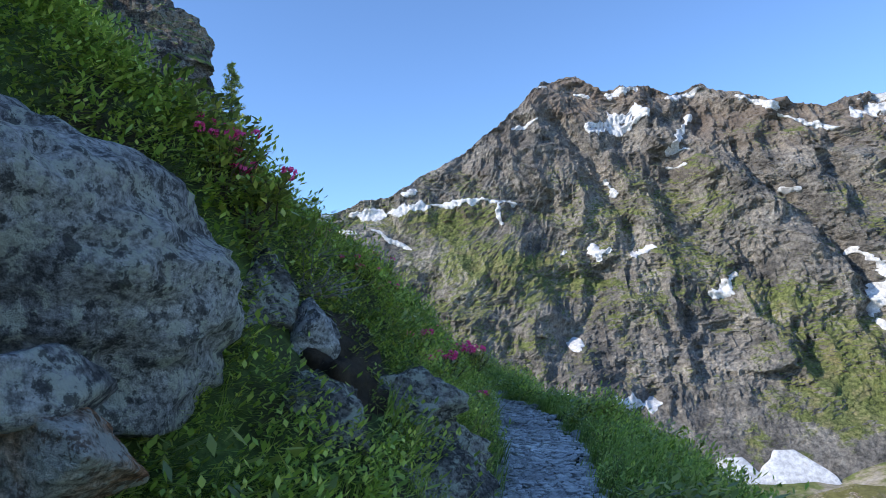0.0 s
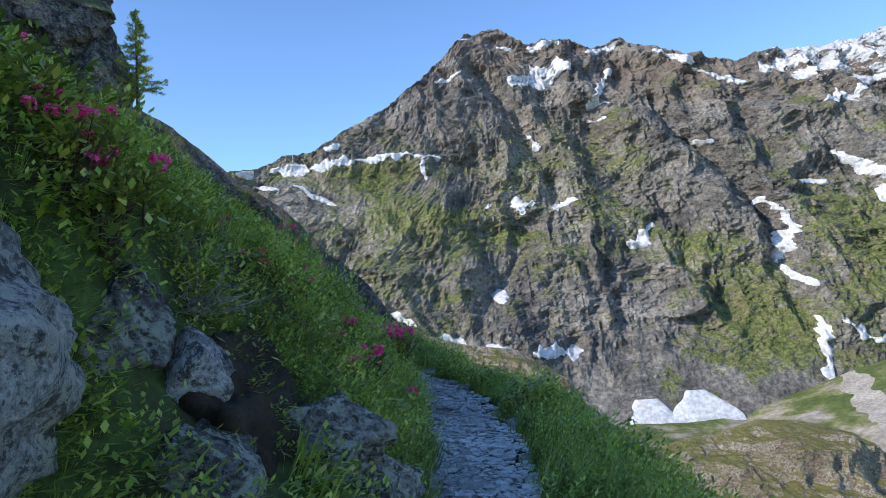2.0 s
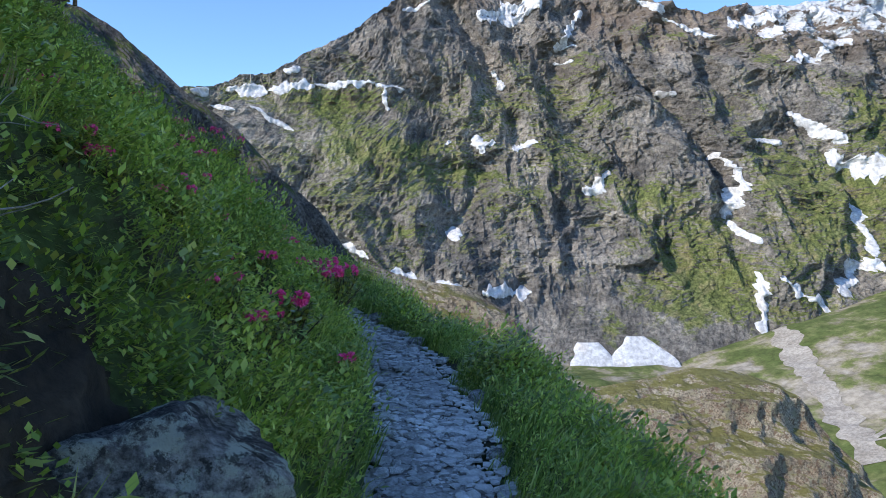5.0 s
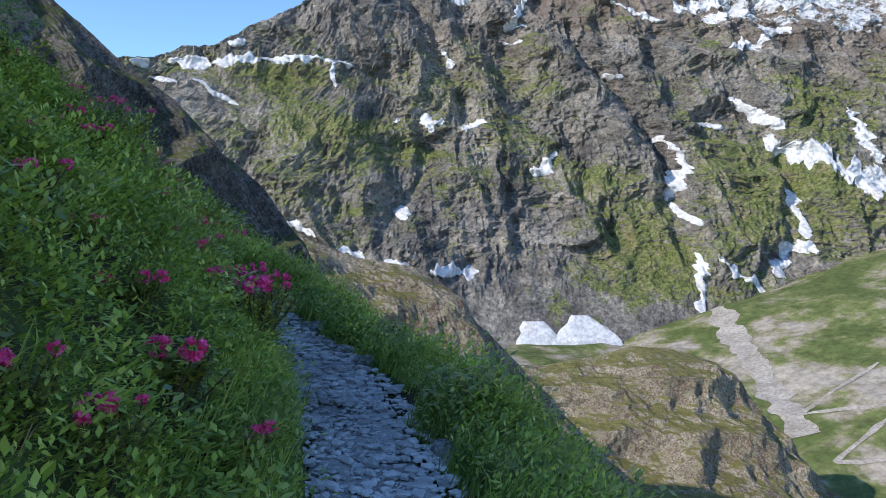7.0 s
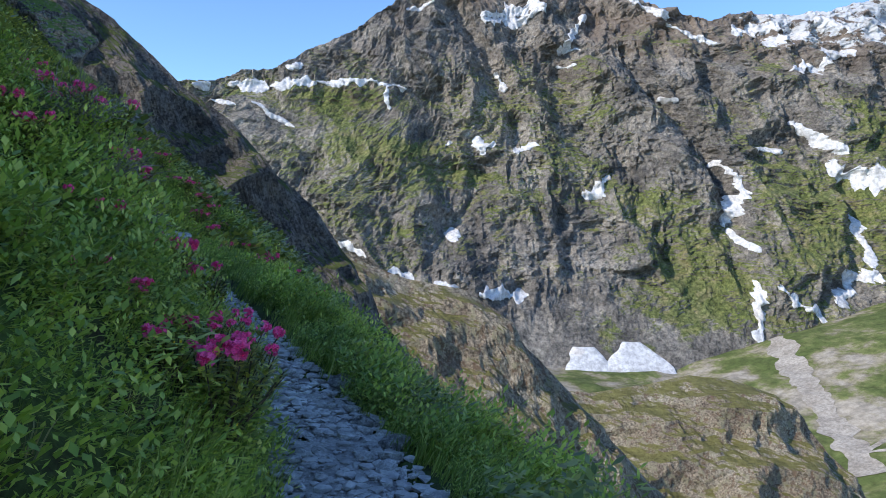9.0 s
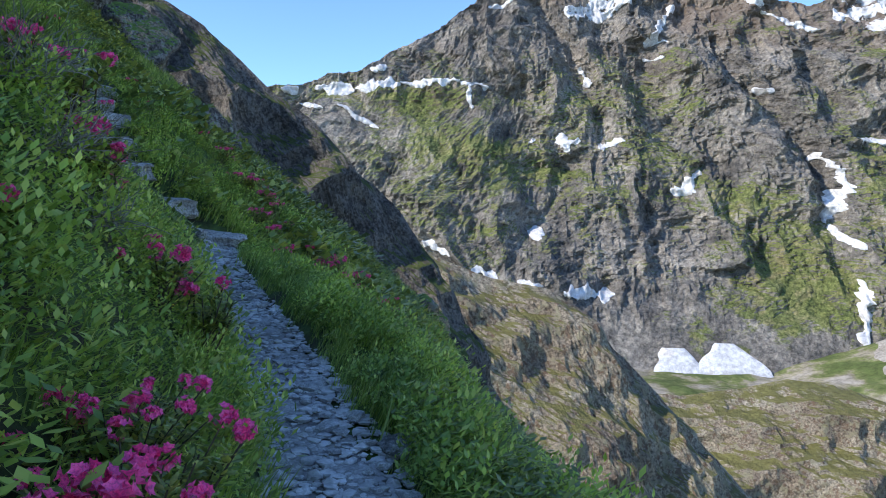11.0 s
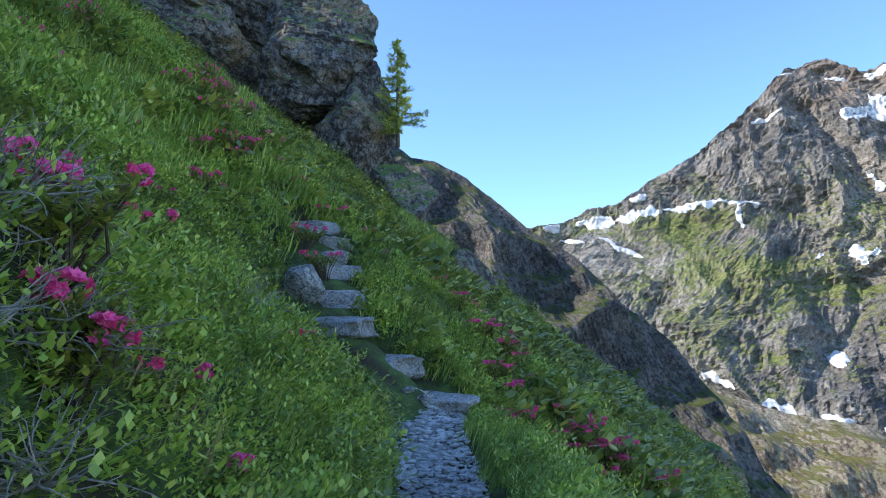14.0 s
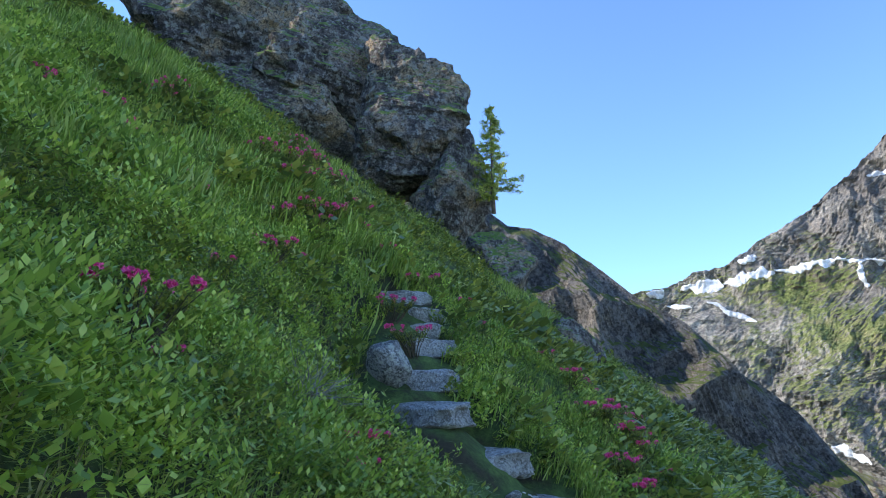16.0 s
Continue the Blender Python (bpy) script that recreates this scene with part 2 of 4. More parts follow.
GRASS = leafy("fresh_grass", [(0.15, 0.23, 0.04), (0.30, 0.41, 0.08), (0.50, 0.54, 0.19)], 0.42, 0.4)
STRAW = leafy("dry_grass", [(0.24, 0.22, 0.11), (0.36, 0.32, 0.18), (0.2, 0.22, 0.09)])
LEAF = leafy("alpenrose_leaf", [(0.11, 0.15, 0.04), (0.20, 0.25, 0.06), (0.46, 0.46, 0.10)], 0.38)
BILBERRY = leafy("bilberry_leaf", [(0.14, 0.22, 0.04), (0.33, 0.45, 0.075), (0.55, 0.60, 0.15)], 0.42, 0.4)
PINK = leafy("alpenrose_pink", [(0.70, 0.05, 0.24), (0.86, 0.10, 0.40), (0.92, 0.25, 0.56)], 0.6, 0.35)
YELLOW = leafy("yellow_petal", [(0.65, 0.5, 0.02), (0.75, 0.6, 0.03), (0.8, 0.65, 0.08)])
WOOD = simple("dark_stem", [(0.3, (0.06, 0.045, 0.03)), (0.7, (0.12, 0.09, 0.06))], 6, 0.9)
TWIG = simple("grey_dead_twig", [(0.3, (0.17, 0.15, 0.125)), (0.7, (0.36, 0.335, 0.30))], 6, 0.9)
NEEDLE = leafy("larch_needle", [(0.16, 0.22, 0.05), (0.34, 0.40, 0.08), (0.56, 0.56, 0.13)])

# ---- hillside ----
PATH_Y = [-8, -3, 3.5, 6, 9, 11, 12.2, 13.3, 14.4, 15.2, 16, 17.2, 18.9, 20.1, 23, 30, 40, 50, 60]
PATH_X = [0.7, 0.75, 0.8, 0.85, 0.93, 0.95, 0.76, 0.45, 0.05, -0.35, -0.75, -1.4, -2.35, -3.0, -3.0, -4.2, -5.8, -7.6, -9.5]
PATH_Z = [0.5, 0.8, 1.12, 1.3, 1.38, 1.43, 1.5, 1.56, 1.6, 1.7, 1.8, 1.98, 2.22, 2.55, 3.0, 2.8, 2.55, 2.5, 2.4]
HALF = 0.37


def smooth_interp(y, xs, ys):
    y = np.asarray(y, float)
    return sum(np.interp(y + o, xs, ys) for o in (-0.5, -0.25, 0, 0.25, 0.5)) / 5


def path_x(y):
    return smooth_interp(y, PATH_Y, PATH_X)


def path_z(y):
    return smooth_interp(y, PATH_Y, PATH_Z)


def path_fade(y):
    """1 where the path is cut into the slope, 0 beyond the foot of the steps."""
    return np.clip((20.3 - np.asarray(y, float)) / 0.8, 0, 1)


# stone steps: x, y, z of the tread, half-width, half-depth, turn
STEPS = [(-3.5, 20.33, 2.63, 0.9, 0.36, 6), (-3.92, 20.42, 3.08, 0.66, 0.36, -8), (-4.48, 20.36, 3.56, 0.76, 0.36, -18), (-5.02, 21.11, 3.98, 0.52, 0.38, 12),
         (-5.5, 21.82, 4.44, 0.52, 0.36, -10), (-5.75, 22.3, 4.74, 0.3, 0.3, 20), (-6.1, 22.75, 5.05, 0.34, 0.3, -14), (-6.6, 23.15, 5.42, 0.46, 0.36, 12)]


def hill(x, y):
    x, y = np.broadcast_arrays(np.asarray(x, float), np.asarray(y, float))
    d = x - path_x(y)
    u, v = -d - HALF, d - HALF
    steep = 1 + 0.22 * np.clip((9.2 - y) / 1.5, 0, 1) * np.clip(1.6 - u / 3, 0, 1) - 0.62 * np.clip((6.8 - y) / 0.8, 0, 1) * np.clip(1.6 - u / 2, 0, 1)
    steep = steep * (1 - 0.5 * np.clip((y - 18) / 0.8, 0, 1) * np.clip((2.0 - u) / 0.8, 0, 1))
    left = np.interp(u, [0, 0.06, 0.18, 0.5, 0.8, 1.1, 1.8, 4.1, 9, 60], [0.0, 0.12, 0.42, 0.72, 1.0, 1.24, 1.7, 3.7, 7.5, 45]) * steep
    rim = np.interp(v, [0, 0.12, 0.5, 0.75, 1.1, 3, 12, 60], [0.0, 0.05, 0.03, -0.06, -0.42, -2.6, -16, -105])
    cut = np.where(d < 0, np.where(u > 0, left, 0), np.where(v > 0, rim, 0))
    open_left = np.interp(-d, [0, 5, 12, 70], [0, 3.6, 9.8, 51])
    open_right = np.interp(d, [0, 1.2, 5.5, 7.5, 60], [0, -0.75, -5.2, -9.5, -125])
    plain = np.where(d < 0, open_left, open_right)
    # the bank swells above the rocks and the dead shrubs
    edge = np.interp(y, [8.0, 8.6, 12.8, 13.6], [0.5, 0.1, 0.1, 0.4])
    cut = cut + np.interp(u - edge, [0.25, 0.75, 2.4, 6], [0, 1, 1, 0]) * np.interp(y, [6.6, 6.9, 8.6, 9.2, 10, 12.4, 13.2, 13.7, 14.4, 15.6], [0, 0.45, 0.48, 0.36, 0.1, 0.08, 0.15, 0.55, 0.55, 0])
    k = path_fade(y)
    z = path_z(y) + k * cut + (1 - k) * plain
    # the spur's crest: the slope ends and falls away
    end = 51 + 1.2 * vnoise(xyz(x * 0.2, 0, 3.1), 4)
    z = z - np.clip(y - end, 0, None) * 1.7
    off = np.clip((np.abs(d) - HALF) / 0.5, 0, 1) * k + (1 - k)
    far = np.clip((np.hypot(d, y - 10) - 9) / 20, 0, 1)
    z = z + off * (0.11 * fbm(xyz(x * 0.9, y * 0.9, 0), 4, 11) + 0.07 * np.abs(fbm(xyz(x * 2.6, y * 2.6, 4), 2, 13)) + 0.5 * far * fbm(xyz(x * 0.16, y * 0.16, 5), 4, 21))
    for sx, sy, sz, hw, hd, _ in STEPS:
        near = np.clip(2.2 - 1.6 * np.hypot((x - sx) / (hw + 0.14), (y - sy + 0.32) / (hd + 0.42)), 0, 1)
        z = z + near * (np.minimum(z, sz - 0.07) - z) + near * np.clip(sz - 0.2 - z, 0, None)
    return z + 0.012 * fbm(xyz(x * 5, y * 5, 1), 3, 31)


def hillside():
    ys = np.concatenate([np.arange(-14, 0, 0.6), np.arange(0, 23, 0.11), np.arange(23, 62, 0.35)])
    ds = np.concatenate([-np.geomspace(70, 2.2, 70), np.arange(-2.1, 2.4, 0.075), np.geomspace(2.4, 60, 50)])
    Y, D = np.meshgrid(ys, ds, indexing="ij")
    X = path_x(Y) + D
    ob = new("hillside", array_mesh("hillside", xyz(X, Y, hill(X, Y)), grid_faces(len(ys), len(ds)), SOIL, True))
    return tagged(ob, "steep green mountain slope of mossy soil beside the path", "hillside", kind="structure")


hillside()


def footpath():
    ys = np.arange(-8, 20.35, 0.06)
    ds = np.linspace(-HALF - 0.04, HALF + 0.08, 26)
    Y, D = np.meshgrid(ys, ds, indexing="ij")
    wob = 0.09 * vnoise(xyz(Y * 1.3, np.sign(D) * 3, 0), 8) + 0.05 * vnoise(xyz(Y * 4.1, np.sign(D) * 3, 0), 9)
    X = path_x(Y) + D + wob * np.abs(D) / HALF
    Z = hill(path_x(Y) + D * 0.6, Y) + 0.02 + 0.015 * fbm(xyz(X * 7, Y * 7, 2), 3, 5) - 0.05 * (np.abs(D) / HALF) ** 6
    ob = new("footpath", array_mesh("footpath", xyz(X, Y, Z), grid_faces(len(ys), len(ds)), GRAVEL, True))
    return tagged(ob, "narrow trodden footpath of pale grey gravel", "path", kind="structure")


PATH_OB = footpath()


# ---- rocks ----
def rock_arrays(seed, size, detail=4, planes=14, rough=0.05, flat=1.0):
    """An angular stone: a ball cut by planes, with worn edges and uneven faces."""
    rng = np.random.default_rng(seed)
    bm = bmesh.new()
    bmesh.ops.create_icosphere(bm, subdivisions=detail, radius=1)
    v = np.array([p.co[:] for p in bm.verts])
    f = np.array([[p.index for p in q.verts] for q in bm.faces])
    bm.free()
    n = rng.normal(size=(planes, 3))
    n[:, 2] *= flat
    n /= np.linalg.norm(n, axis=1)[:, None]
    h = rng.uniform(0.62, 0.95, planes)
    dots = np.clip(v @ n.T, 0.05, None)
    r = 1 / ((((dots / h) ** 30).sum(1)) ** (1 / 30))
    r = np.minimum(r, 1.25)
    p = v * r[:, None]
    p = p * (1 + rough * fbm(p * 2.3 + seed, 4, seed % 97, 0.6) + 0.6 * rough * ridged(p * np.array([1.6, 1.6, 2.2]) + seed, 4, seed % 89, 0.6))[:, None]
    return p * np.asarray(size), f


def rock(name, label, category, place, size, mat, seed, turn=(0, 0, 0), detail=4, planes=14, rough=0.05, group="", flat=1.0, smooth=True):
    v, f = rock_arrays(seed, size, detail, planes, rough, flat)
    ob = new(name, array_mesh(name, v, f, mat, smooth))
    ob.matrix_world = pose(*place, *turn)
    return tagged(ob, label, category, group)


rock("boulder", "huge grey boulder crusted with pale green lichen", "boulder", (-1.1, 5.9, 2.7), (0.72, 0.95, 0.5), BOULDER, 7, (0, 2, 12), 6, 12, 0.06)
rock("boulder", "low grey boulder with a rusty stain under the huge one", "boulder", (-0.31, 5.35, 2.28), (0.2, 0.26, 0.1), RUSTY, 12, (0, 10, 20), 5, 12)
rock("boulder", "small grey stone wedged under the huge boulder", "boulder", (-0.33, 5.30, 2.43), (0.19, 0.26, 0.11), BOULDER, 13, (0, 12, 5), 5)
rock("rock", "angular grey rock standing among shrubs", "rock", (-0.46, 6.98, 2.72), (0.17, 0.22, 0.26), DARKROCK, 14, (0, 15, 30), 5, 12, 0.11, "bank rocks")
rock("rock", "rock with white lichen crust in the bank", "rock", (-0.24, 7.14, 2.5), (0.19, 0.2, 0.2), WHITEROCK, 15, (10, 20, 0), 5, 13, 0.11, "bank rocks")
rock("rock", "grey lichened block at the foot of the bank", "rock", (-0.14, 7.02, 2.14), (0.3, 0.28, 0.24), DARKROCK, 16, (0, 10, 40), 5, 11, 0.11, "bank rocks")
rock("rock", "dark layered rock with pale green lichen on top", "rock", (0.15, 7.72, 2.18), (0.28, 0.32, 0.2), DARKROCK, 17, (0, 14, 15), 5, 11, 0.11, "bank rocks")
rock("rock", "dark damp rock under the lichened block", "rock", (0.12, 7.9, 1.9), (0.42, 0.5, 0.26), DARKROCK, 18, (0, 5, 70), 5, 12, 0.11, "bank rocks")
rock("rock", "dark damp rock at the edge of the path", "rock", (0.12, 7.25, 1.75), (0.34, 0.4, 0.34), DARKROCK, 19, (0, 0, 10), 5, 12, 0.11, "bank rocks")
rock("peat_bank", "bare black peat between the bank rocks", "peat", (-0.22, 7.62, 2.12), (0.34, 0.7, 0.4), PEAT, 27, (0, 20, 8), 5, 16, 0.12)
rock("rock", "grey rock half hidden under heath", "rock", (-0.85, 12.9, 2.28), (0.2, 0.26, 0.2), BOULDER, 20, (0, 15, 15), 4, 12, 0.05, "bank rocks")
rock("rock", "grey rock half hidden under heath", "rock", (-0.6, 13.3, 2.15), (0.15, 0.2, 0.13), BOULDER, 21, (0, 15, 60), 4, 12, 0.05, "bank rocks")
rock("rock", "rounded blue-grey stone beside the steps", "rock", (-4.75, 20.2, 4.1), (0.24, 0.24, 0.26), BOULDER, 22, (0, 5, 40), 4, 16, 0.03, "bank rocks")
rock("rock", "weathered rock breaking through the grass", "rock", (-6.75, 18.8, 5.85), (0.42, 0.5, 0.2), DARKROCK, 23, (0, 42, 10), 5, 12, 0.06, "bank rocks")
rock("rock", "dark earthy rock breaking through the grass", "rock", (-5.9, 18.4, 5.05), (0.4, 0.5, 0.18), DARKROCK, 24, (0, 42, 30), 4, 12, 0.06, "bank rocks")
for x, y, s, sd in ((0.88, 13.25, 0.09, 31), (0.66, 13.65, 0.1, 32), (1.32, 12.35, 0.075, 33), (1.34, 11.3, 0.11, 34), (1.3, 10.2, 0.07, 35), (0.45, 14.5, 0.12, 36)):
    rock("path_stone", "loose pale stone at the edge of the path", "stone", (x, y, float(hill(x, y)) + 0.035), (s, s * 0.8, s * 0.55), SLAB, sd, (0, 0, sd * 40), 3, 12, 0.04, "stones along the path")


# ---- steps ----
def stone_step(x, y, z, half, deep, turn, seed, label):
    """A slab with a broken outline, a nearly flat tread and a thick squared edge."""
    v, f = rock_arrays(seed, (1, 1, 1), 5, 12, 0.05)
    s = np.sign(v) * np.abs(v) ** np.array([0.5, 0.5, 0.28])
    v = s * np.array([half, deep, 0.13]) * (1 + 0.09 * fbm(s * 1.7 + seed, 4, seed))[:, None]
    v[:, 2] += 0.012 * fbm(v * 9 + seed, 3, seed + 1)
    ob = new("stone_step", array_mesh("stone_step", v, f, SLAB, True))
    ob.matrix_world = pose(x, y, z - 0.05, 2, 3, turn)
    return tagged(ob, label, "stone step", "stone steps up the slope")


STEP_LABELS = ["long pale stone slab, the lowest step, with gravel on it", "pale grey slab with a broken edge laid as a step", "pale slab with a thick squared edge laid as a step"]
for i, row in enumerate(STEPS):
    stone_step(*row, 41 + i, STEP_LABELS[i] if i < 3 else "flat pale grey slab laid as a step in the slope")
rock("rock", "upright grey stone bracing the lowest step", "rock", (-4.1, 19.92, 2.55), (0.26, 0.17, 0.24), BOULDER, 52, (0, 10, 30), 4, 10, 0.04, "bank rocks")
for i, (x, y, s) in enumerate(((-2.75, 20.0, 0.1), (-2.55, 20.05, 0.08), (-2.95, 20.02, 0.09), (-2.4, 20.2, 0.1), (-3.1, 19.9, 0.07))):
    rock("rubble_stone", "small rubble stone packed under the lowest step", "stone", (x, y, float(hill(x, y)) + 0.05), (s, s * 0.8, s * 0.7), SLAB, 60 + i, (0, 0, 50 * i), 3, 12, 0.05, "rubble under the step")

# ---- outcrops on the slope ----
def outcrop(place, size, turn, seed, label, mat=None):
    v, f = rock_arrays(seed, (1, 1, 1), 6, 16, 0.05)
    q = v * np.array(size)
    q = q + 0.10 * min(size) * (np.round(fbm(q * 0.5 + seed, 3, 71) * 4) / 4)[:, None] * v + 0.08 * min(size) * ridged(q * np.array([0.5, 0.5, 1.3]), 5, 72)[:, None] * v
    ob = new("rock_outcrop", array_mesh("rock_outcrop", q, f, mat or OUTCROP, False))
    ob.matrix_world = pose(*place, *turn)
    return tagged(ob, label, "rock outcrop", "crags above the slope")


CRAG = "dark weathered crag with ochre faces and turf on top"
outcrop((-22.2, 45.0, 21.6), (3.3, 3.2, 3.3), (0, 8, 20), 81, "overhanging dark crag with an ochre underside and turf on top")
outcrop((-22.6, 44.8, 18.2), (3.0, 2.6, 2.8), (0, 12, 35), 82, CRAG)
outcrop((-27.4, 44.2, 24.2), (5.2, 3.4, 4.4), (0, 20, 30), 83, CRAG)
outcrop((-29.2, 42.0, 21.0), (4.4, 2.6, 3.6), (0, 25, 40), 91, CRAG)
outcrop((-34.5, 42.6, 28.6), (6.0, 3.6, 6.4), (0, 18, 35), 84, CRAG)
outcrop((-19.9, 45.6, 15.4), (2.2, 2.2, 3.2), (0, 22, 10), 85, "steep dark crag below the overhang")
outcrop((-16.4, 44.6, 10.9), (1.9, 1.5, 2.3), (0, -18, 20), 86, "pale cracked rock face on the slope")
outcrop((-11.2, 41.2, 6.4), (1.4, 1.2, 0.8), (0, 42, 0), 87, "dark broken rock along the edge of the slope")
outcrop((-9.4, 41.4, 4.7), (1.3, 1.2, 0.7), (0, 42, 20), 88, "dark broken rock along the edge of the slope")
outcrop((-7.6, 41.4, 3.0), (1.2, 1.1, 0.7), (0, 42, 40), 92, "dark broken rock along the edge of the slope")
outcrop((-3.4, 47.6, -2.6), (2.2, 1.8, 1.9), (0, 10, 0), 89, "dark crag with an ochre face under a grassy ledge")
outcrop((-1.9, 50.0, -6.6), (2.2, 1.8, 2.6), (0, 10, 40), 90, "dark crag with a pale broken foot")


# ---- far ridges ----
def ridge(name, label, xs, zs, y0, down, length, mat, seed, rough, step, kind="structure", back=(0.0, 0.8, -1.0)):
    """A rocky ridge: a skyline run through the given turning points, a face falling towards the viewer and a back."""
    xs, zs = np.array(xs, float), np.array(zs, float)
    run = np.concatenate([[0], np.cumsum(np.hypot(np.diff(xs), np.diff(zs)))])
    s = np.arange(0, run[-1], step)
    w = np.concatenate([-np.arange(step, length * 0.4, step * 3)[::-1], np.arange(0, length, step)])
    S, W = np.meshgrid(s, w, indexing="ij")
    dn, bk = np.array(down) / np.linalg.norm(down), np.array(back) / np.linalg.norm(back)
    P = xyz(np.interp(S, run, xs), y0, np.interp(S, run, zs))
    P = P + np.where(W[..., None] > 0, W[..., None] * dn, -W[..., None] * bk)
    sc = 1.0 / (rough * 6)
    n = np.array([0.35, -0.8, 0.5])
    big = ridged(P * sc, 6, seed, 0.52) + 0.5 * fbm(P * sc * np.array([0.4, 0.4, 2.4]), 5, seed + 9)
    ease = np.clip(np.abs(W) / (rough * 2.0), 0.22, 1)
    P = P + (rough * big * ease)[..., None] * n
    ob = new(name, array_mesh(name, P, grid_faces(len(s), len(w)), mat, False))
    return tagged(ob, label, "ridge", kind=kind)


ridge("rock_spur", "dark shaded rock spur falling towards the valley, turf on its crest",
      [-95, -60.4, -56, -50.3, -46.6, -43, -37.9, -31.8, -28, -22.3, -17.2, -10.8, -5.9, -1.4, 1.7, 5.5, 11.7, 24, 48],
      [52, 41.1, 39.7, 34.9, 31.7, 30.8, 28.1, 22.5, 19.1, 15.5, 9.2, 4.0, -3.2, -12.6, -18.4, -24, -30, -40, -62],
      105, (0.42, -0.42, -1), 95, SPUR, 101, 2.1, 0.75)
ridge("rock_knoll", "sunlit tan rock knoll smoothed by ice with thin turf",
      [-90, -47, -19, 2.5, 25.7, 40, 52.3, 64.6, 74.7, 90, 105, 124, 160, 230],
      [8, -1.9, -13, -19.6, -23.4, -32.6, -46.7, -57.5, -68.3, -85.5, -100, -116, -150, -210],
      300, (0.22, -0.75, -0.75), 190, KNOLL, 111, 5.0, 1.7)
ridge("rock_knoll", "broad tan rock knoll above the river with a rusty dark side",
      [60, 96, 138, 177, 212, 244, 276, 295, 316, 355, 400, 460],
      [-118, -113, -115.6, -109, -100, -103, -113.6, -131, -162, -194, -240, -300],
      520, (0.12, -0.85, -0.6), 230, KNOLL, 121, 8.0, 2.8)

# ---- the mountain ----
SKY_X = [-1400, -900, -450, -406, -363, -341, -260, -216, -157, -83, -17, 25, 63, 148, 205, 301, 381, 447, 475, 561, 632, 690, 739, 880, 993, 1063, 1150, 1400, 1900]
SKY_Z = [40, 150, 268, 276, 285, 297, 308, 355, 400, 444, 515, 570, 633, 644, 590, 592, 577, 598, 572, 541, 513, 494, 517, 538, 551, 580, 605, 640, 560]
# gullies down the face: turning points (x, z), half-width, depth
GULLIES = [
    ([(70, 500), (111, 462), (147, 379), (202, 287), (218, 206), (229, 168)], 26, 34),
    ([(447, 500), (353, 417), (315, 325), (335, 227), (331, 164)], 30, 36),
    ([(516, 281), (558, 205), (616, 94), (572, 1), (579, -70)], 26, 44),
    ([(144, 147), (151, 79), (81, -11), (39, -61)], 20, 22),
    ([(388, 114), (330, 51), (278, 2), (240, -60)], 16, 14),
    ([(-33, 270), (-51, 179), (-77, 121)], 10, 8),
    ([(352, 226), (426, 102), (433, -4), (367, -94), (330, -159)], 18, 16),
    ([(788, 238), (833, 182), (848, 123), (830, 33), (803, -49), (725, -106)], 28, 34),
    ([(677, 426), (640, 300), (700, 200)], 22, 26),
]
# turf: centre (x, z), half-width, half-height, strength
TURFS = [(-61, 132, 110, 26, 0.5), (-130, 240, 110, 30, 0.45), (112, 102, 60, 34, 0.5), (206, 34, 80, 22, 0.35), (389, 238, 40, 50, 0.25), (467, 67, 70, 30, 0.45),
         (491, -80, 60, 60, 0.55), (667, 81, 40, 70, 0.5), (551, -60, 50, 50, 0.35), (-300, 262, 90, 26, 0.25), (363, 323, 30, 60, 0.2), (740, 40, 50, 90, 0.45),
         (900, 60, 90, 110, 0.5), (930, 260, 80, 50, 0.3)]


def near_line(x, z, line):
    """Distance from (x, z) to a bent line."""
    best = np.full(np.shape(x), 1e9)
    for (x0, z0), (x1, z1) in zip(line, line[1:]):
        dx, dz = x1 - x0, z1 - z0
        t = np.clip(((x - x0) * dx + (z - z0) * dz) / (dx * dx + dz * dz), 0, 1)
        best = np.minimum(best, np.hypot(x - x0 - t * dx, z - z0 - t * dz))
    return best


def face_y(x, z):
    """The mountain's face: how far off it stands at x and height z."""
    x, z = np.broadcast_arrays(np.asarray(x, float), np.asarray(z, float))
    y = 1130 + 0.8 * (z + 185)
    up = np.clip((z + 190) / 120, 0, 1)
    wx = x + 26 * fbm(xyz(x / 130, 0, z / 130), 3, 231)
    wz = z + 20 * fbm(xyz(x / 110, 5, z / 110), 3, 233)
    lean, cross = wx + 0.45 * wz, wx - 0.7 * wz
    ribs = 30 * ridged(xyz(lean / 210, z / 700, 0), 2, 201, 0.5) + 16 * ridged(xyz(cross / 170, 3, z / 500), 2, 203, 0.5)
    broken = 15 * ridged(xyz(wx / 80, 0, wz / 95), 6, 205, 0.66)
    ledges = 5.0 * fbm(xyz(lean / 90, 0, (wz - 0.3 * wx) / 30), 4, 215, 0.6)
    calm = 1 - 0.65 * np.exp(-((x + 200) / 190) ** 2 - ((z - 200) / 80) ** 2)
    cut = sum(depth * np.exp(-(near_line(wx, wz, line) / wide) ** 2) for line, wide, depth in GULLIES)
    return y - up * (calm * (ribs + broken + ledges) - cut)


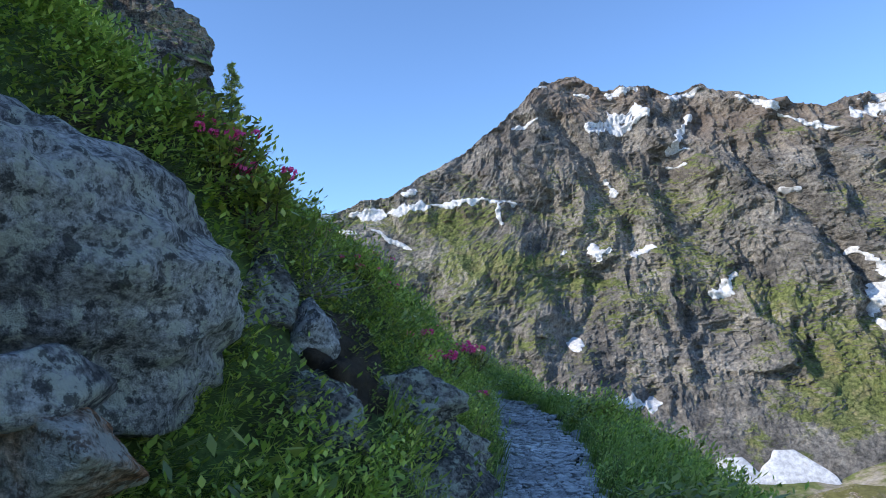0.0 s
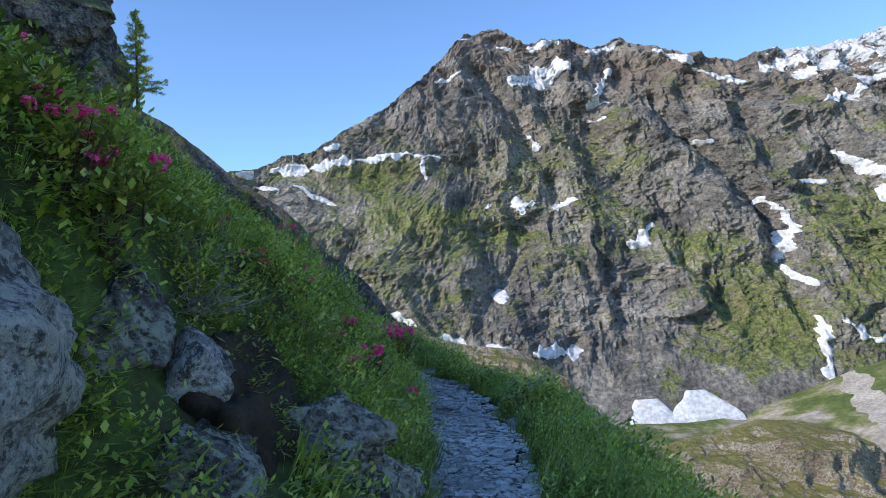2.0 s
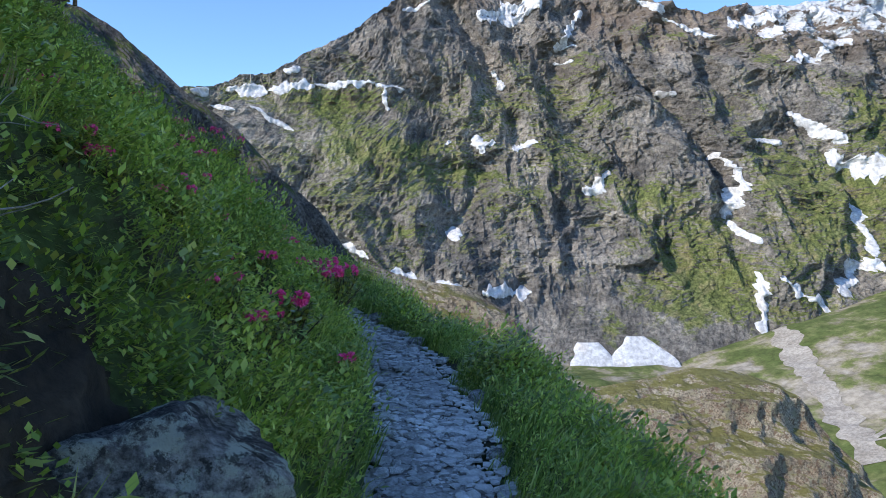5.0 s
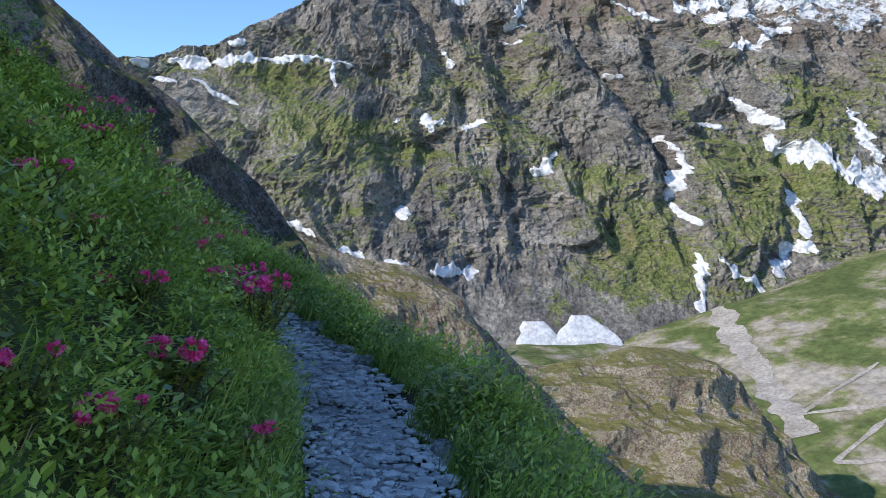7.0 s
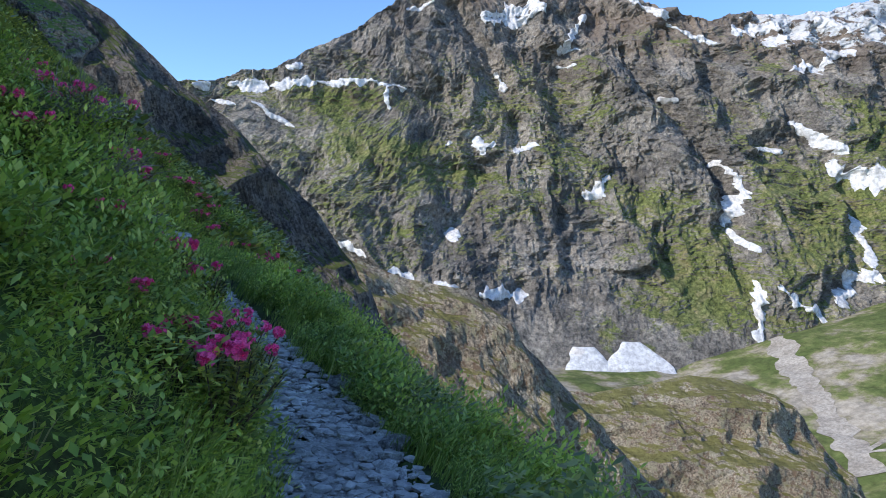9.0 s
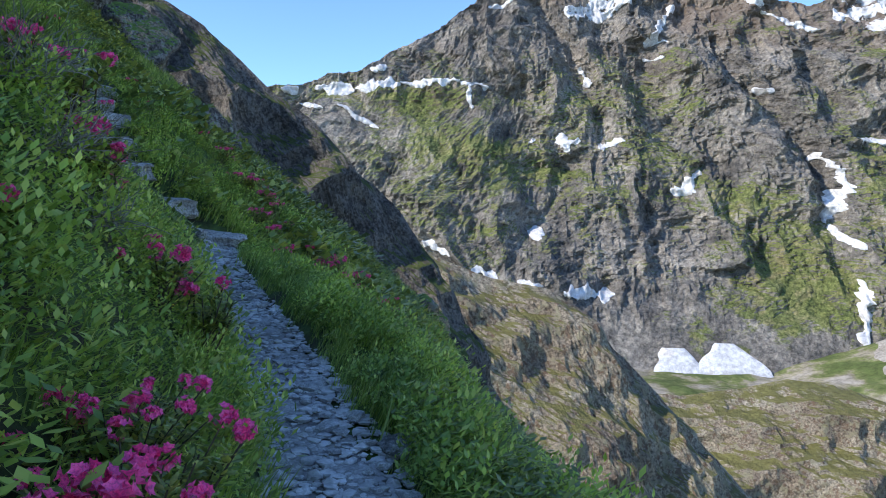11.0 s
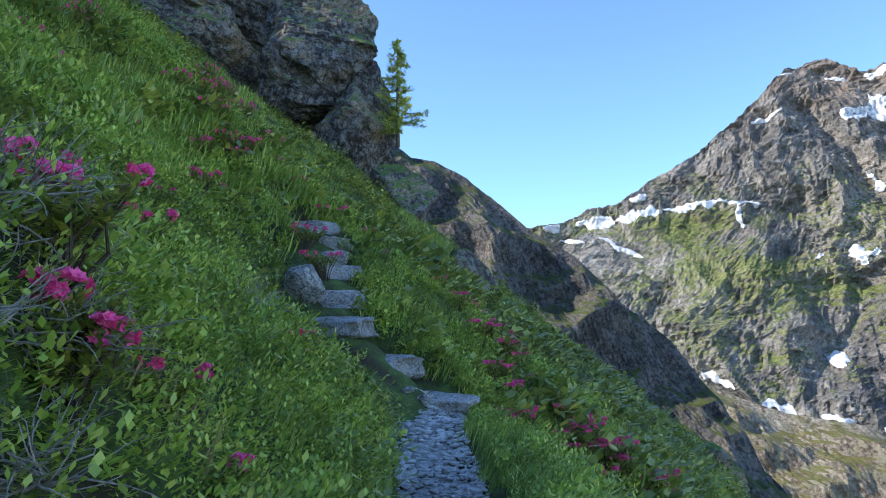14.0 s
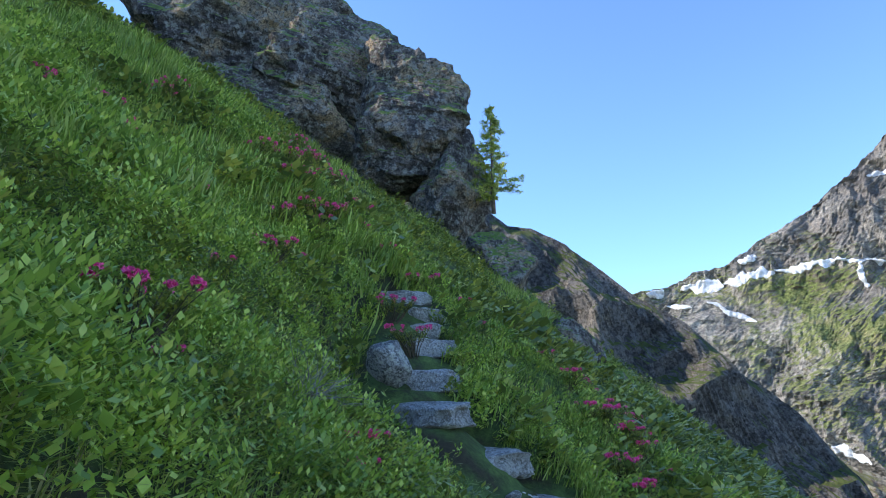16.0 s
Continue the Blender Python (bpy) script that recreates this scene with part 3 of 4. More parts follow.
def mountain():
    xs, rows = np.arange(-1000, 1500, 3.6), 330
    top = np.interp(xs, SKY_X, SKY_Z) + 6 * fbm(xyz(xs / 40, 0, 0), 5, 301, 0.6)
    w = np.linspace(0, 1, rows)[None]
    Z = -230 + (top[:, None] + 230) * w
    X = np.broadcast_to(xs[:, None], Z.shape)
    P = xyz(X, face_y(X, Z), Z)
    crest = P[:, -1:, :]
    backs = np.concatenate([crest + np.array([0, 60 * k, -45 * k]) for k in range(1, 7)], 1)
    P = np.concatenate([P, backs], 1)
    me = array_mesh("mountain", P, grid_faces(P.shape[0], P.shape[1]), MOUNTAIN, False)
    X, Z = P[..., 0], P[..., 2]
    n = fbm(xyz(X / 160, 0, Z / 110), 4, 401)
    turf = np.interp(Z, [-230, -120, 60, 230, 330, 480], [0.02, 0.04, 0.1, 0.12, 0.02, -0.3]) + 0.2 * n
    turf = turf + sum(k * np.exp(-((X - cx) / rx) ** 2 - ((Z - cz) / rz) ** 2) for cx, cz, rx, rz, k in TURFS)
    rust = np.clip((Z - 250) / 250, 0, 1) * np.clip(0.6 + n, 0, 1) + 0.9 * np.exp(-((X + 110) / 110) ** 2 - ((Z - 245) / 26) ** 2)
    snow = np.interp(X, [640, 780, 900], [0, 0.38, 0.47]) * np.clip((Z - 260 - 0.0 * X) / 200, 0, 1) + 0.14 * np.clip((Z - 380) / 200, 0, 1)
    for key, value in (("turf", turf), ("rust", rust), ("snow", snow)):
        a = me.attributes.new(key, "FLOAT", "POINT")
        a.data.foreach_set("value", value.astype(np.float32).ravel())
    return tagged(new("mountain", me), "high rocky mountain with turf on its lower ledges and snow near the summit", "mountain", kind="structure")


mountain()


def snowfield(x0, z0, x1, z1, width, seed=[0]):
    """A ragged strip of old snow on the mountain's face."""
    seed[0] += 1
    long = math.hypot(x1 - x0, z1 - z0)
    n, m = max(int(long / 2.5), 8), max(int(width / 1.6), 7)
    t, s = np.meshgrid(np.linspace(0, 1, n), np.linspace(-1, 1, m), indexing="ij")
    ax, az = (x1 - x0) / long, (z1 - z0) / long
    half = 0.62 * width * np.clip(np.minimum(t, 1 - t) * 6 + 0.12, 0, 1) ** 0.6
    half = half * (1 + 0.8 * fbm(xyz(t * long / 18, np.sign(s) * 4, seed[0]), 5, 501, 0.65)).clip(0.15)
    mid = 0.30 * width * fbm(xyz(t * long / 22, 9, seed[0]), 3, 511)
    X = x0 + (x1 - x0) * t - az * (half * s + mid)
    Z = z0 + (z1 - z0) * t + ax * (half * s + mid)
    Z = np.minimum(Z, np.interp(X, SKY_X, SKY_Z) - 7)
    Y = face_y(X, Z) - 3.5 * (1 - np.abs(s) ** 8)
    ob = new("snowfield", array_mesh("snowfield", xyz(X, Y, Z), grid_faces(n, m), SNOW, True))
    return tagged(ob, "strip of old snow lying on the mountain", "snowfield", "snowfields on the mountain")


for row in ((-364, 267, -280, 266, 16), (-280, 266, -185, 276, 14), (-186, 279, -65, 285, 12), (-65, 285, -6, 274, 9), (-241, 299, -222, 322, 18), (-423, 261, -394, 265, 16),
            (-306, 231, -220, 179, 7), (-48, 272, -37, 223, 7), (-388, 231, -334, 219, 5), (-153, 415, -89, 445, 7), (-15, 470, 46, 494, 9)):
    snowfield(*row)
for row in ((150, 466, 233, 485, 16), (206, 488, 298, 515, 25), (353, 547, 456, 600, 14), (137, 579, 177, 569, 7), (212, 571, 294, 596, 9), (73, 654, 153, 657, 7), (47, 598, 76, 605, 7),
            (150, 466, 290, 490, 24), (215, 562, 287, 588, 14), (330, 386, 372, 466, 12), (504, 530, 590, 500, 13), (355, 438, 404, 505, 12), (318, 392, 370, 395, 10), (505, 546, 579, 488, 10), (576, 479, 686, 428, 10), (317, 357, 354, 357, 7)):
    snowfield(*row)
for row in ((727, 464, 848, 498, 21), (791, 432, 914, 473, 23), (808, 363, 935, 392, 18), (942, 526, 1011, 481, 21), (912, 420, 994, 429, 16), (684, 179, 748, 174, 9), (784, 245, 855, 172, 12),
            (825, 150, 928, 100, 34), (928, 100, 1041, 40, 44), (1039, 230, 1042, 103, 27), (840, 60, 823, -45, 14), (823, -45, 730, -110, 22), (791, 238, 833, 180, 12)):
    snowfield(*row)
for row in ((130, 178, 147, 140, 14), (138, 155, 172, 160, 14), (204, 153, 255, 161, 12), (72, 157, 87, 166, 9), (390, 112, 338, 62, 16), (598, 148, 632, 103, 12), (632, 103, 597, 17, 14),
            (597, 17, 616, -25, 9), (520, 285, 555, 276, 9), (182, 333, 199, 287, 9)):
    snowfield(*row)
for row in ((-111, -31, -62, -57, 9), (-24, -73, 22, -91, 9), (50, -91, 92, -98, 7), (123, -109, 211, -110, 14), (77, -24, 95, -5, 12), (602, -72, 580, -181, 12), (618, -77, 701, -137, 14), (532, -220, 565, -229, 9)):
    snowfield(*row)


def snow_fan(x, z0, z1, wide0, wide1):
    t, s = np.meshgrid(np.linspace(0, 1, 26), np.linspace(-1, 1, 40), indexing="ij")
    half = wide0 + (wide1 - wide0) * t ** 0.95
    X = x + half * s * (1 + 0.12 * vnoise(xyz(t * 5, np.sign(s), x), 5)) + 8 * t
    Z = z0 + (z1 - z0) * t + 7 * vnoise(xyz(X / 25, t, 0), 6) * t
    ob = new("snowfield", array_mesh("snowfield", xyz(X, face_y(X, Z) - 3 * (1 - s ** 6) - 6 * t - 3, Z), grid_faces(26, 40), SNOW, True))
    return tagged(ob, "fan of avalanche snow at the mountain's foot", "snowfield", "snowfields on the mountain")


snow_fan(290, -182, -226, 16, 50)
snow_fan(370, -173, -226, 14, 76)


# ---- valley ----
def valley_z(x, y):
    x, y = np.broadcast_arrays(np.asarray(x, float), np.asarray(y, float))
    z = np.interp(y, [-4500, 0, 300, 500, 800, 1000, 1110, 1300, 4500], [-420, -330, -290, -262, -238, -216, -209, -225, -300])
    z = z + np.clip((x - 430) * 0.30, 0, 260) * np.clip((y - 350) / 350, 0, 1) * np.clip((1500 - y) / 200, 0, 1)
    return z + 6 * fbm(xyz(x / 90, y / 90, 0), 5, 601) * np.clip((2500 - np.hypot(x, y)) / 1500, 0, 1)


def valley():
    xs = np.concatenate([-np.geomspace(4600, 420, 30), np.arange(-400, 1300, 7), np.geomspace(1320, 4600, 25)])
    ys = np.concatenate([-np.geomspace(4600, 100, 20), np.arange(-60, 300, 30), np.arange(300, 1400, 7), np.geomspace(1420, 4600, 20)])
    Y, X = np.meshgrid(ys, xs, indexing="ij")
    ob = new("ground", array_mesh("ground", xyz(X, Y, valley_z(X, Y)), grid_faces(len(ys), len(xs)), VALLEY, True))
    tagged(ob, "valley floor of turf and pale scree", "ground", kind="structure")


valley()


def ribbon(name, label, category, xs, ys, width, mat, lift, kind="structure"):
    """A strip laid on the valley floor along a bent line."""
    run = np.concatenate([[0], np.cumsum(np.hypot(np.diff(xs), np.diff(ys)))])
    s = np.arange(0, run[-1], 3.0)
    cx, cy = np.interp(s, run, xs), np.interp(s, run, ys)
    tx, ty = np.gradient(cx), np.gradient(cy)
    ln = np.hypot(tx, ty) + 1e-6
    off = np.linspace(-1, 1, 7)[None] * (width * (1 + 0.4 * fbm(xyz(s / 20, 0, 0), 3, 77)))[:, None]
    X, Y = cx[:, None] - (ty / ln)[:, None] * off, cy[:, None] + (tx / ln)[:, None] * off
    ob = new(name, array_mesh(name, xyz(X, Y, valley_z(X, Y) + lift), grid_faces(len(s), 7), mat, True))
    return tagged(ob, label, category, kind=kind)


ribbon("track", "pale gravel track zigzagging up the valley side", "track", [420, 560, 470, 590, 500, 640], [520, 600, 640, 700, 745, 800], 3.0, SCREE, 0.7)
ribbon("scree_fan", "long pale tongue of scree under the gully", "scree", [600, 560, 520, 480], [1130, 1000, 850, 700], 16, SCREE, 0.8)


# ---- larch ----
def larch(base, tall):
    tree = tagged(new("larch_tree"), "small young larch growing beside the crag", "tree")
    tree.matrix_world = pose(*base)
    rng = random.Random(5)
    bm = bmesh.new()
    bmesh.ops.create_cone(bm, segments=7, radius1=0.12, radius2=0.015, depth=tall, cap_ends=True, matrix=Matrix.Translation((0, 0, tall / 2)))
    part("trunk", bm, TRUNK, tree)
    limbs, v, f = bmesh.new(), [], []
    for i in range(75):
        h = tall * (0.12 + 0.86 * i / 75)
        ln = (1 - h / tall) * tall * 0.30 * rng.uniform(0.6, 1.2) + 0.12
        a = rng.uniform(0, 6.283)
        way = Vector((math.cos(a), math.sin(a), rng.uniform(-0.15, 0.3))).normalized()
        m = Matrix.Translation(Vector((0, 0, h)) + way * ln / 2) @ way.to_track_quat("Z", "Y").to_matrix().to_4x4()
        bmesh.ops.create_cone(limbs, segments=4, radius1=0.02, radius2=0.004, depth=ln, matrix=m)
        for j in range(int(20 + 45 * ln)):
            c = Vector((0, 0, h)) + way * ln * rng.uniform(0.15, 1.05) + Vector((rng.gauss(0, 0.06), rng.gauss(0, 0.06), rng.gauss(-0.03, 0.06)))
            e1 = Vector((rng.gauss(0, 1), rng.gauss(0, 1), rng.gauss(0, 1))).normalized() * rng.uniform(0.09, 0.18)
            e2 = Vector((rng.gauss(0, 1), rng.gauss(0, 1), rng.gauss(0, 1))).normalized() * 0.06
            k = len(v)
            v += [c - e1, c + e2, c + e1]
            f.append((k, k + 1, k + 2))
    part("branchwork", limbs, TRUNK, tree)
    crown = new("crown", array_mesh("crown", np.array([p[:] for p in v]), f, NEEDLE))
    crown.parent = tree


larch((-17.0, 45.6, 14.2), 6.2)


# ---- plants ----
def blade_tuft(rng, blades, tall, spread, wide):
    v, f = [], []
    for b in range(blades):
        a, r = rng.uniform(0, 6.283), spread * rng.uniform(0, 1)
        p = np.array([math.cos(a) * r, math.sin(a) * r, 0])
        h, bend, o = tall * rng.uniform(0.55, 1.1), rng.uniform(0.15, 0.75), rng.uniform(0, 6.283)
        out = np.array([math.cos(o), math.sin(o), 0]) * h * bend
        side = np.array([-math.sin(o), math.cos(o), 0]) * wide
        mid, tip = p + out * 0.35 + [0, 0, h * 0.6], p + out + [0, 0, h * 0.92]
        k = len(v)
        v += [p - side, p + side, mid + side * 0.8, mid - side * 0.8, tip]
        f += [(k, k + 1, k + 2), (k, k + 2, k + 3), (k + 3, k + 2, k + 4)]
    return np.array(v), np.array(f)


def leaf_sprig(rng, leaves, tall, long, wide):
    v, f = [], []
    for i in range(leaves):
        a, up = rng.uniform(0, 6.283), rng.uniform(0.2, 1.0)
        p = np.array([rng.gauss(0, 0.25) * tall, rng.gauss(0, 0.25) * tall, tall * up])
        e = rng.uniform(-0.1, 1.0)
        way = np.array([math.cos(a) * math.cos(e), math.sin(a) * math.cos(e), math.sin(e)]) * long * rng.uniform(0.7, 1.2)
        side = np.array([-math.sin(a), math.cos(a), 0]) * wide
        k = len(v)
        v += [p, p + way * 0.5 + side, p + way, p + way * 0.5 - side]
        f += [(k, k + 1, k + 2), (k, k + 2, k + 3)]
    return np.array(v), np.array(f)


def shoot_cluster(rng, shoots, leaves, tall, long, wide):
    """Upright shoots with leaves set in turn along them, densest at the tip."""
    v, f = [], []
    for i in range(shoots):
        o, r = rng.uniform(0, 6.283), tall * 0.45 * math.sqrt(rng.random())
        foot = np.array([math.cos(o) * r * 0.5, math.sin(o) * r * 0.5, 0])
        tip = np.array([math.cos(o) * r, math.sin(o) * r, tall * rng.uniform(0.6, 1.1)])
        for j in range(leaves):
            p = foot + (tip - foot) * (0.35 + 0.65 * (j + 1) / leaves)
            a, e = 2.4 * j + rng.uniform(0, 0.8), rng.uniform(0.25, 0.7) + 0.5 * (j == leaves - 1)
            way = np.array([math.cos(a) * math.cos(e), math.sin(a) * math.cos(e), math.sin(e)]) * long * rng.uniform(0.75, 1.2)
            side = np.array([-math.sin(a), math.cos(a), 0]) * wide
            k = len(v)
            v += [p, p + way * 0.5 + side, p + way, p + way * 0.5 - side]
            f += [(k, k + 1, k + 2), (k, k + 2, k + 3)]
    return np.array(v), np.array(f)


def scatter(name, label, category, mat, shapes, places, scales, seed, tip=0.35):
    """Many plants of a few shapes, standing at the places, in one mesh."""
    rng = np.random.default_rng(seed)
    pick = rng.integers(0, len(shapes), len(places))
    vs, fs, base = [], [], 0
    for i, (v, f) in enumerate(shapes):
        at = places[pick == i]
        if not len(at):
            continue
        sc = scales[pick == i]
        a = rng.uniform(0, 2 * np.pi, len(at))
        c, s = np.cos(a)[:, None], np.sin(a)[:, None]
        x = v[None, :, 0] * c - v[None, :, 1] * s
        y = v[None, :, 0] * s + v[None, :, 1] * c
        z = np.broadcast_to(v[None, :, 2], x.shape)
        q = np.stack([x + tip * z, y, z * 0.95], -1) * sc[:, None, None] + at[:, None, :]
        vs.append(q.reshape(-1, 3))
        fs.append((f[None] + (np.arange(len(at)) * len(v))[:, None, None] + base).reshape(-1, 3))
        base += len(at) * len(v)
    ob = new(name, array_mesh(name, np.concatenate(vs), np.concatenate(fs), mat))
    return tagged(ob, label, category, kind="stuff")


def spots(n, y0, y1, d0, d1, seed, keep=None, clear=0.08):
    """Places on the slope, off the trodden path."""
    rng = np.random.default_rng(seed)
    y, d = rng.uniform(y0, y1, n), rng.uniform(d0, d1, n)
    wob = 0.10 * vnoise(xyz(y * 1.7, np.sign(d) * 3, 0), 8)
    ok = (np.abs(d) > HALF + clear + wob) | (y > 20.6)
    x = path_x(y) + d
    for sx, sy, r in [(-1.05, 5.8, 0.55), (-0.1, 7.0, 0.3), (0.12, 7.7, 0.3), (-0.5, 7.2, 0.2)] + [(q[0] + o * q[3], q[1] - e, 0.55 * q[3] + 0.08) for q in STEPS for o in (-0.5, 0.45) for e in (-0.05, 0.35)]:
        ok &= np.hypot(x - sx, y - sy) > r
    if keep is not None:
        ok &= keep(x, y, rng)
    x, y = x[ok], y[ok]
    return xyz(x, y, hill(x, y) - 0.01)


def patch(x, y, seed, size=0.8):
    return fbm(xyz(x * size, y * size, 0), 3, seed)


RNG = random.Random(3)
tufts = [blade_tuft(RNG, 8, 0.2, 0.05, 0.0035) for _ in range(6)]
wide_tufts = [blade_tuft(RNG, 7, 0.34, 0.2, 0.013) for _ in range(5)]
sprigs = [leaf_sprig(RNG, 14, 0.13, 0.035, 0.008) for _ in range(6)]
shoots = [shoot_cluster(RNG, 5, 5, 0.19, 0.031, 0.007) for _ in range(7)]
berry = [shoot_cluster(RNG, 4, 4, 0.15, 0.036, 0.0095) for _ in range(6)]
big_sprigs = [leaf_sprig(RNG, 14, 0.28, 0.12, 0.04) for _ in range(5)]


def sized(p, lo, hi, seed):
    """Sizes that swell and shrink in mounds over the slope."""
    mound = 1 + 0.55 * fbm(xyz(p[:, 0] * 1.9, p[:, 1] * 1.9, seed), 3, 841)
    return np.random.default_rng(seed).uniform(lo, hi, len(p)) * mound


p = spots(20000, 2.5, 24, -5.5, 2.8, 1, lambda x, y, r: patch(x, y, 801) + r.normal(0, 0.25, len(x)) > 0.05)
scatter("grass", "fresh green alpine grass on the slope", "grass", GRASS, tufts, p, sized(p, 0.4, 0.85, 1), 1)
p = spots(11000, 2.5, 24, 0.3, 2.6, 11)
scatter("grass", "dense grass on the outer verge of the path", "grass", GRASS, tufts, p, sized(p, 0.5, 1.05, 11), 11)
p = spots(5000, 2.5, 24, -0.8, 1.0, 2, None, 0.0)
scatter("grass", "lush grass fringing the path", "grass", GRASS, tufts, p, sized(p, 0.6, 1.1, 2), 2)
p = spots(5000, 2.5, 24, -5.5, 2.4, 3, lambda x, y, r: patch(x, y, 805) > 0.15)
scatter("dry_grass", "dry straw-coloured grass among the shrubs", "grass", STRAW, tufts, p, sized(p, 0.5, 1.1, 3), 3)
p = spots(19000, 2.6, 17.5, -3.6, 2.2, 4)
scatter("bilberry", "low bright green bilberry shrubs", "shrub", BILBERRY, shoots, p, sized(p, 0.6, 1.4, 4), 4)
p = spots(11000, 16.5, 24, -6.5, 2.6, 16)
scatter("bilberry", "bright green bilberry around the steps", "shrub", BILBERRY, berry, p, sized(p, 0.7, 1.5, 16), 16)
p = spots(22000, 2.5, 20, -4.5, 2.0, 5, lambda x, y, r: patch(x, y, 813) + r.normal(0, 0.25, len(x)) > 0.02)
scatter("alpenrose_heath", "dark leathery alpenrose foliage on the bank", "shrub", LEAF, sprigs, p, sized(p, 0.8, 1.9, 5), 5)
p = spots(6000, 3, 16, -2.8, -0.3, 12)
scatter("alpenrose_heath", "mixed low heath covering the bank", "shrub", BILBERRY, sprigs, p, sized(p, 0.7, 1.35, 12), 12)
p = spots(32000, 20, 50, -26, 6, 6, lambda x, y, r: patch(x, y, 817, 0.25) + r.normal(0, 0.3, len(x)) > -0.25)
scatter("grass", "grass of the steep slope farther along", "grass", GRASS, wide_tufts, p, sized(p, 0.45, 0.95, 6), 6)
p = spots(15000, 20, 50, -26, 6, 7, lambda x, y, r: patch(x, y, 821, 0.3) + r.normal(0, 0.2, len(x)) > 0.15)
scatter("heath", "dark low shrubs scattered over the slope", "shrub", LEAF, big_sprigs, p, sized(p, 0.6, 1.4, 7), 7)
p = spots(14000, 8, 24, -14, -4, 8)
scatter("grass", "grass of the slope above the path", "grass", GRASS, wide_tufts, p, sized(p, 0.5, 1.0, 8), 8)
p = spots(17000, 8, 26, -14, -3.5, 9, lambda x, y, r: patch(x, y, 825, 0.5) + r.normal(0, 0.25, len(x)) > 0.0)
scatter("bilberry", "bilberry shrubs of the slope above the path", "shrub", BILBERRY, berry, p, sized(p, 1.0, 2.1, 9), 9)


def blossom(rng, size):
    """A round head of small five-petalled pink flowers."""
    v, f = [], []
    for i in range(16):
        c = Vector((rng.gauss(0, 1), rng.gauss(0, 1), rng.gauss(0.5, 0.8))).normalized() * size * rng.uniform(0.6, 1.0)
        way = c.normalized()
        e1 = way.orthogonal().normalized()
        e2 = way.cross(e1)
        k = len(v)
        v.append(c - way * size * 0.25)
        for j in range(10):
            a, r = j * 0.6283, size * (0.42 if j % 2 else 0.27)
            v.append(c + (e1 * math.cos(a) + e2 * math.sin(a)) * r + way * size * (0.06 if j % 2 else 0.0))
        f += [(k, k + 1 + j, k + 1 + (j + 1) % 10) for j in range(10)]
    return np.array([p[:] for p in v]), np.array(f)


def tube(bm, points, r0, r1, sides=4):
    n = len(points)
    for i in range(n - 1):
        a, b = Vector(points[i]), Vector(points[i + 1])
        way = b - a
        if way.length < 1e-5:
            continue
        m = Matrix.Translation((a + b) / 2) @ way.to_track_quat("Z", "Y").to_matrix().to_4x4()
        ra, rb = r0 + (r1 - r0) * i / (n - 1), r0 + (r1 - r0) * (i + 1) / (n - 1)
        bmesh.ops.create_cone(bm, segments=sides, radius1=ra, radius2=rb, depth=way.length * 1.05, matrix=m)


BLOSSOMS = [array_mesh("blossom", *blossom(random.Random(40 + i), 0.034), PINK) for i in range(4)]


def alpenrose(seed, heads, tall, wide):
    """A bush: woody stems, leathery leaves in whorls, a pink head on some of the tips."""
    rng = random.Random(seed)
    bush = tagged(new("alpenrose_bush"), "alpenrose bush with bright pink flower heads and leathery leaves", "flowering shrub", "alpenroses on the slope")
    stems, v, f = bmesh.new(), [], []
    tips = []
    for i in range(heads * 3 + 6):
        a, r = rng.uniform(0, 6.283), wide * math.sqrt(rng.random())
        tip = Vector((math.cos(a) * r + tall * 0.3, math.sin(a) * r, tall * rng.uniform(0.65, 1.05)))
        mid = tip * 0.5 + Vector((rng.gauss(0, 0.02), rng.gauss(0, 0.02), -0.02))
        tube(stems, [(tip.x * 0.15, tip.y * 0.15, -0.03), mid, tip], 0.005, 0.0025)
        tips.append(tip)
        for k in range(30):
            c = mid.lerp(tip, rng.uniform(0.35, 1.0))
            b, e = rng.uniform(0, 6.283), rng.uniform(-0.1, 0.9)
            way = Vector((math.cos(b) * math.cos(e), math.sin(b) * math.cos(e), math.sin(e))) * rng.uniform(0.03, 0.048)
            side = Vector((-math.sin(b), math.cos(b), 0.1)) * 0.008
            n = len(v)
            v += [c, c + way * 0.5 + side, c + way, c + way * 0.5 - side]
            f += [(n, n + 1, n + 2), (n, n + 2, n + 3)]
    part("branchwork", stems, WOOD, bush)
    leaves = new("foliage", array_mesh("foliage", np.array([q[:] for q in v]), f, LEAF))
    leaves.parent = bush
    tips.sort(key=lambda q: -q.z)
    for i in range(heads):
        b = new("blossom", BLOSSOMS[(seed + i) % 4])
        b.parent = bush
        b.matrix_basis = pose(tips[i].x, tips[i].y, tips[i].z + 0.015, rng.uniform(-30, 30), rng.uniform(0, 40), rng.uniform(0, 360)) @ Matrix.Scale(rng.uniform(0.7, 1.25), 4)
    return bush


KINDS = [alpenrose(70 + i, h, t, w) for i, (h, t, w) in enumerate(((3, 0.24, 0.12), (6, 0.30, 0.2), (10, 0.34, 0.28), (2, 0.2, 0.1)))]
USED = [False] * 4


def plant(kind, x, y, turn, size=1.0, sink=0.0):
    m = pose(x, y, float(hill(x, y)) - 0.02 - sink, 0, 0, turn) @ Matrix.Scale(size, 4)
    if USED[kind]:
        copy_thing(KINDS[kind], m).scale = (size, size, size)
    else:
        KINDS[kind].matrix_world = m
        USED[kind] = True


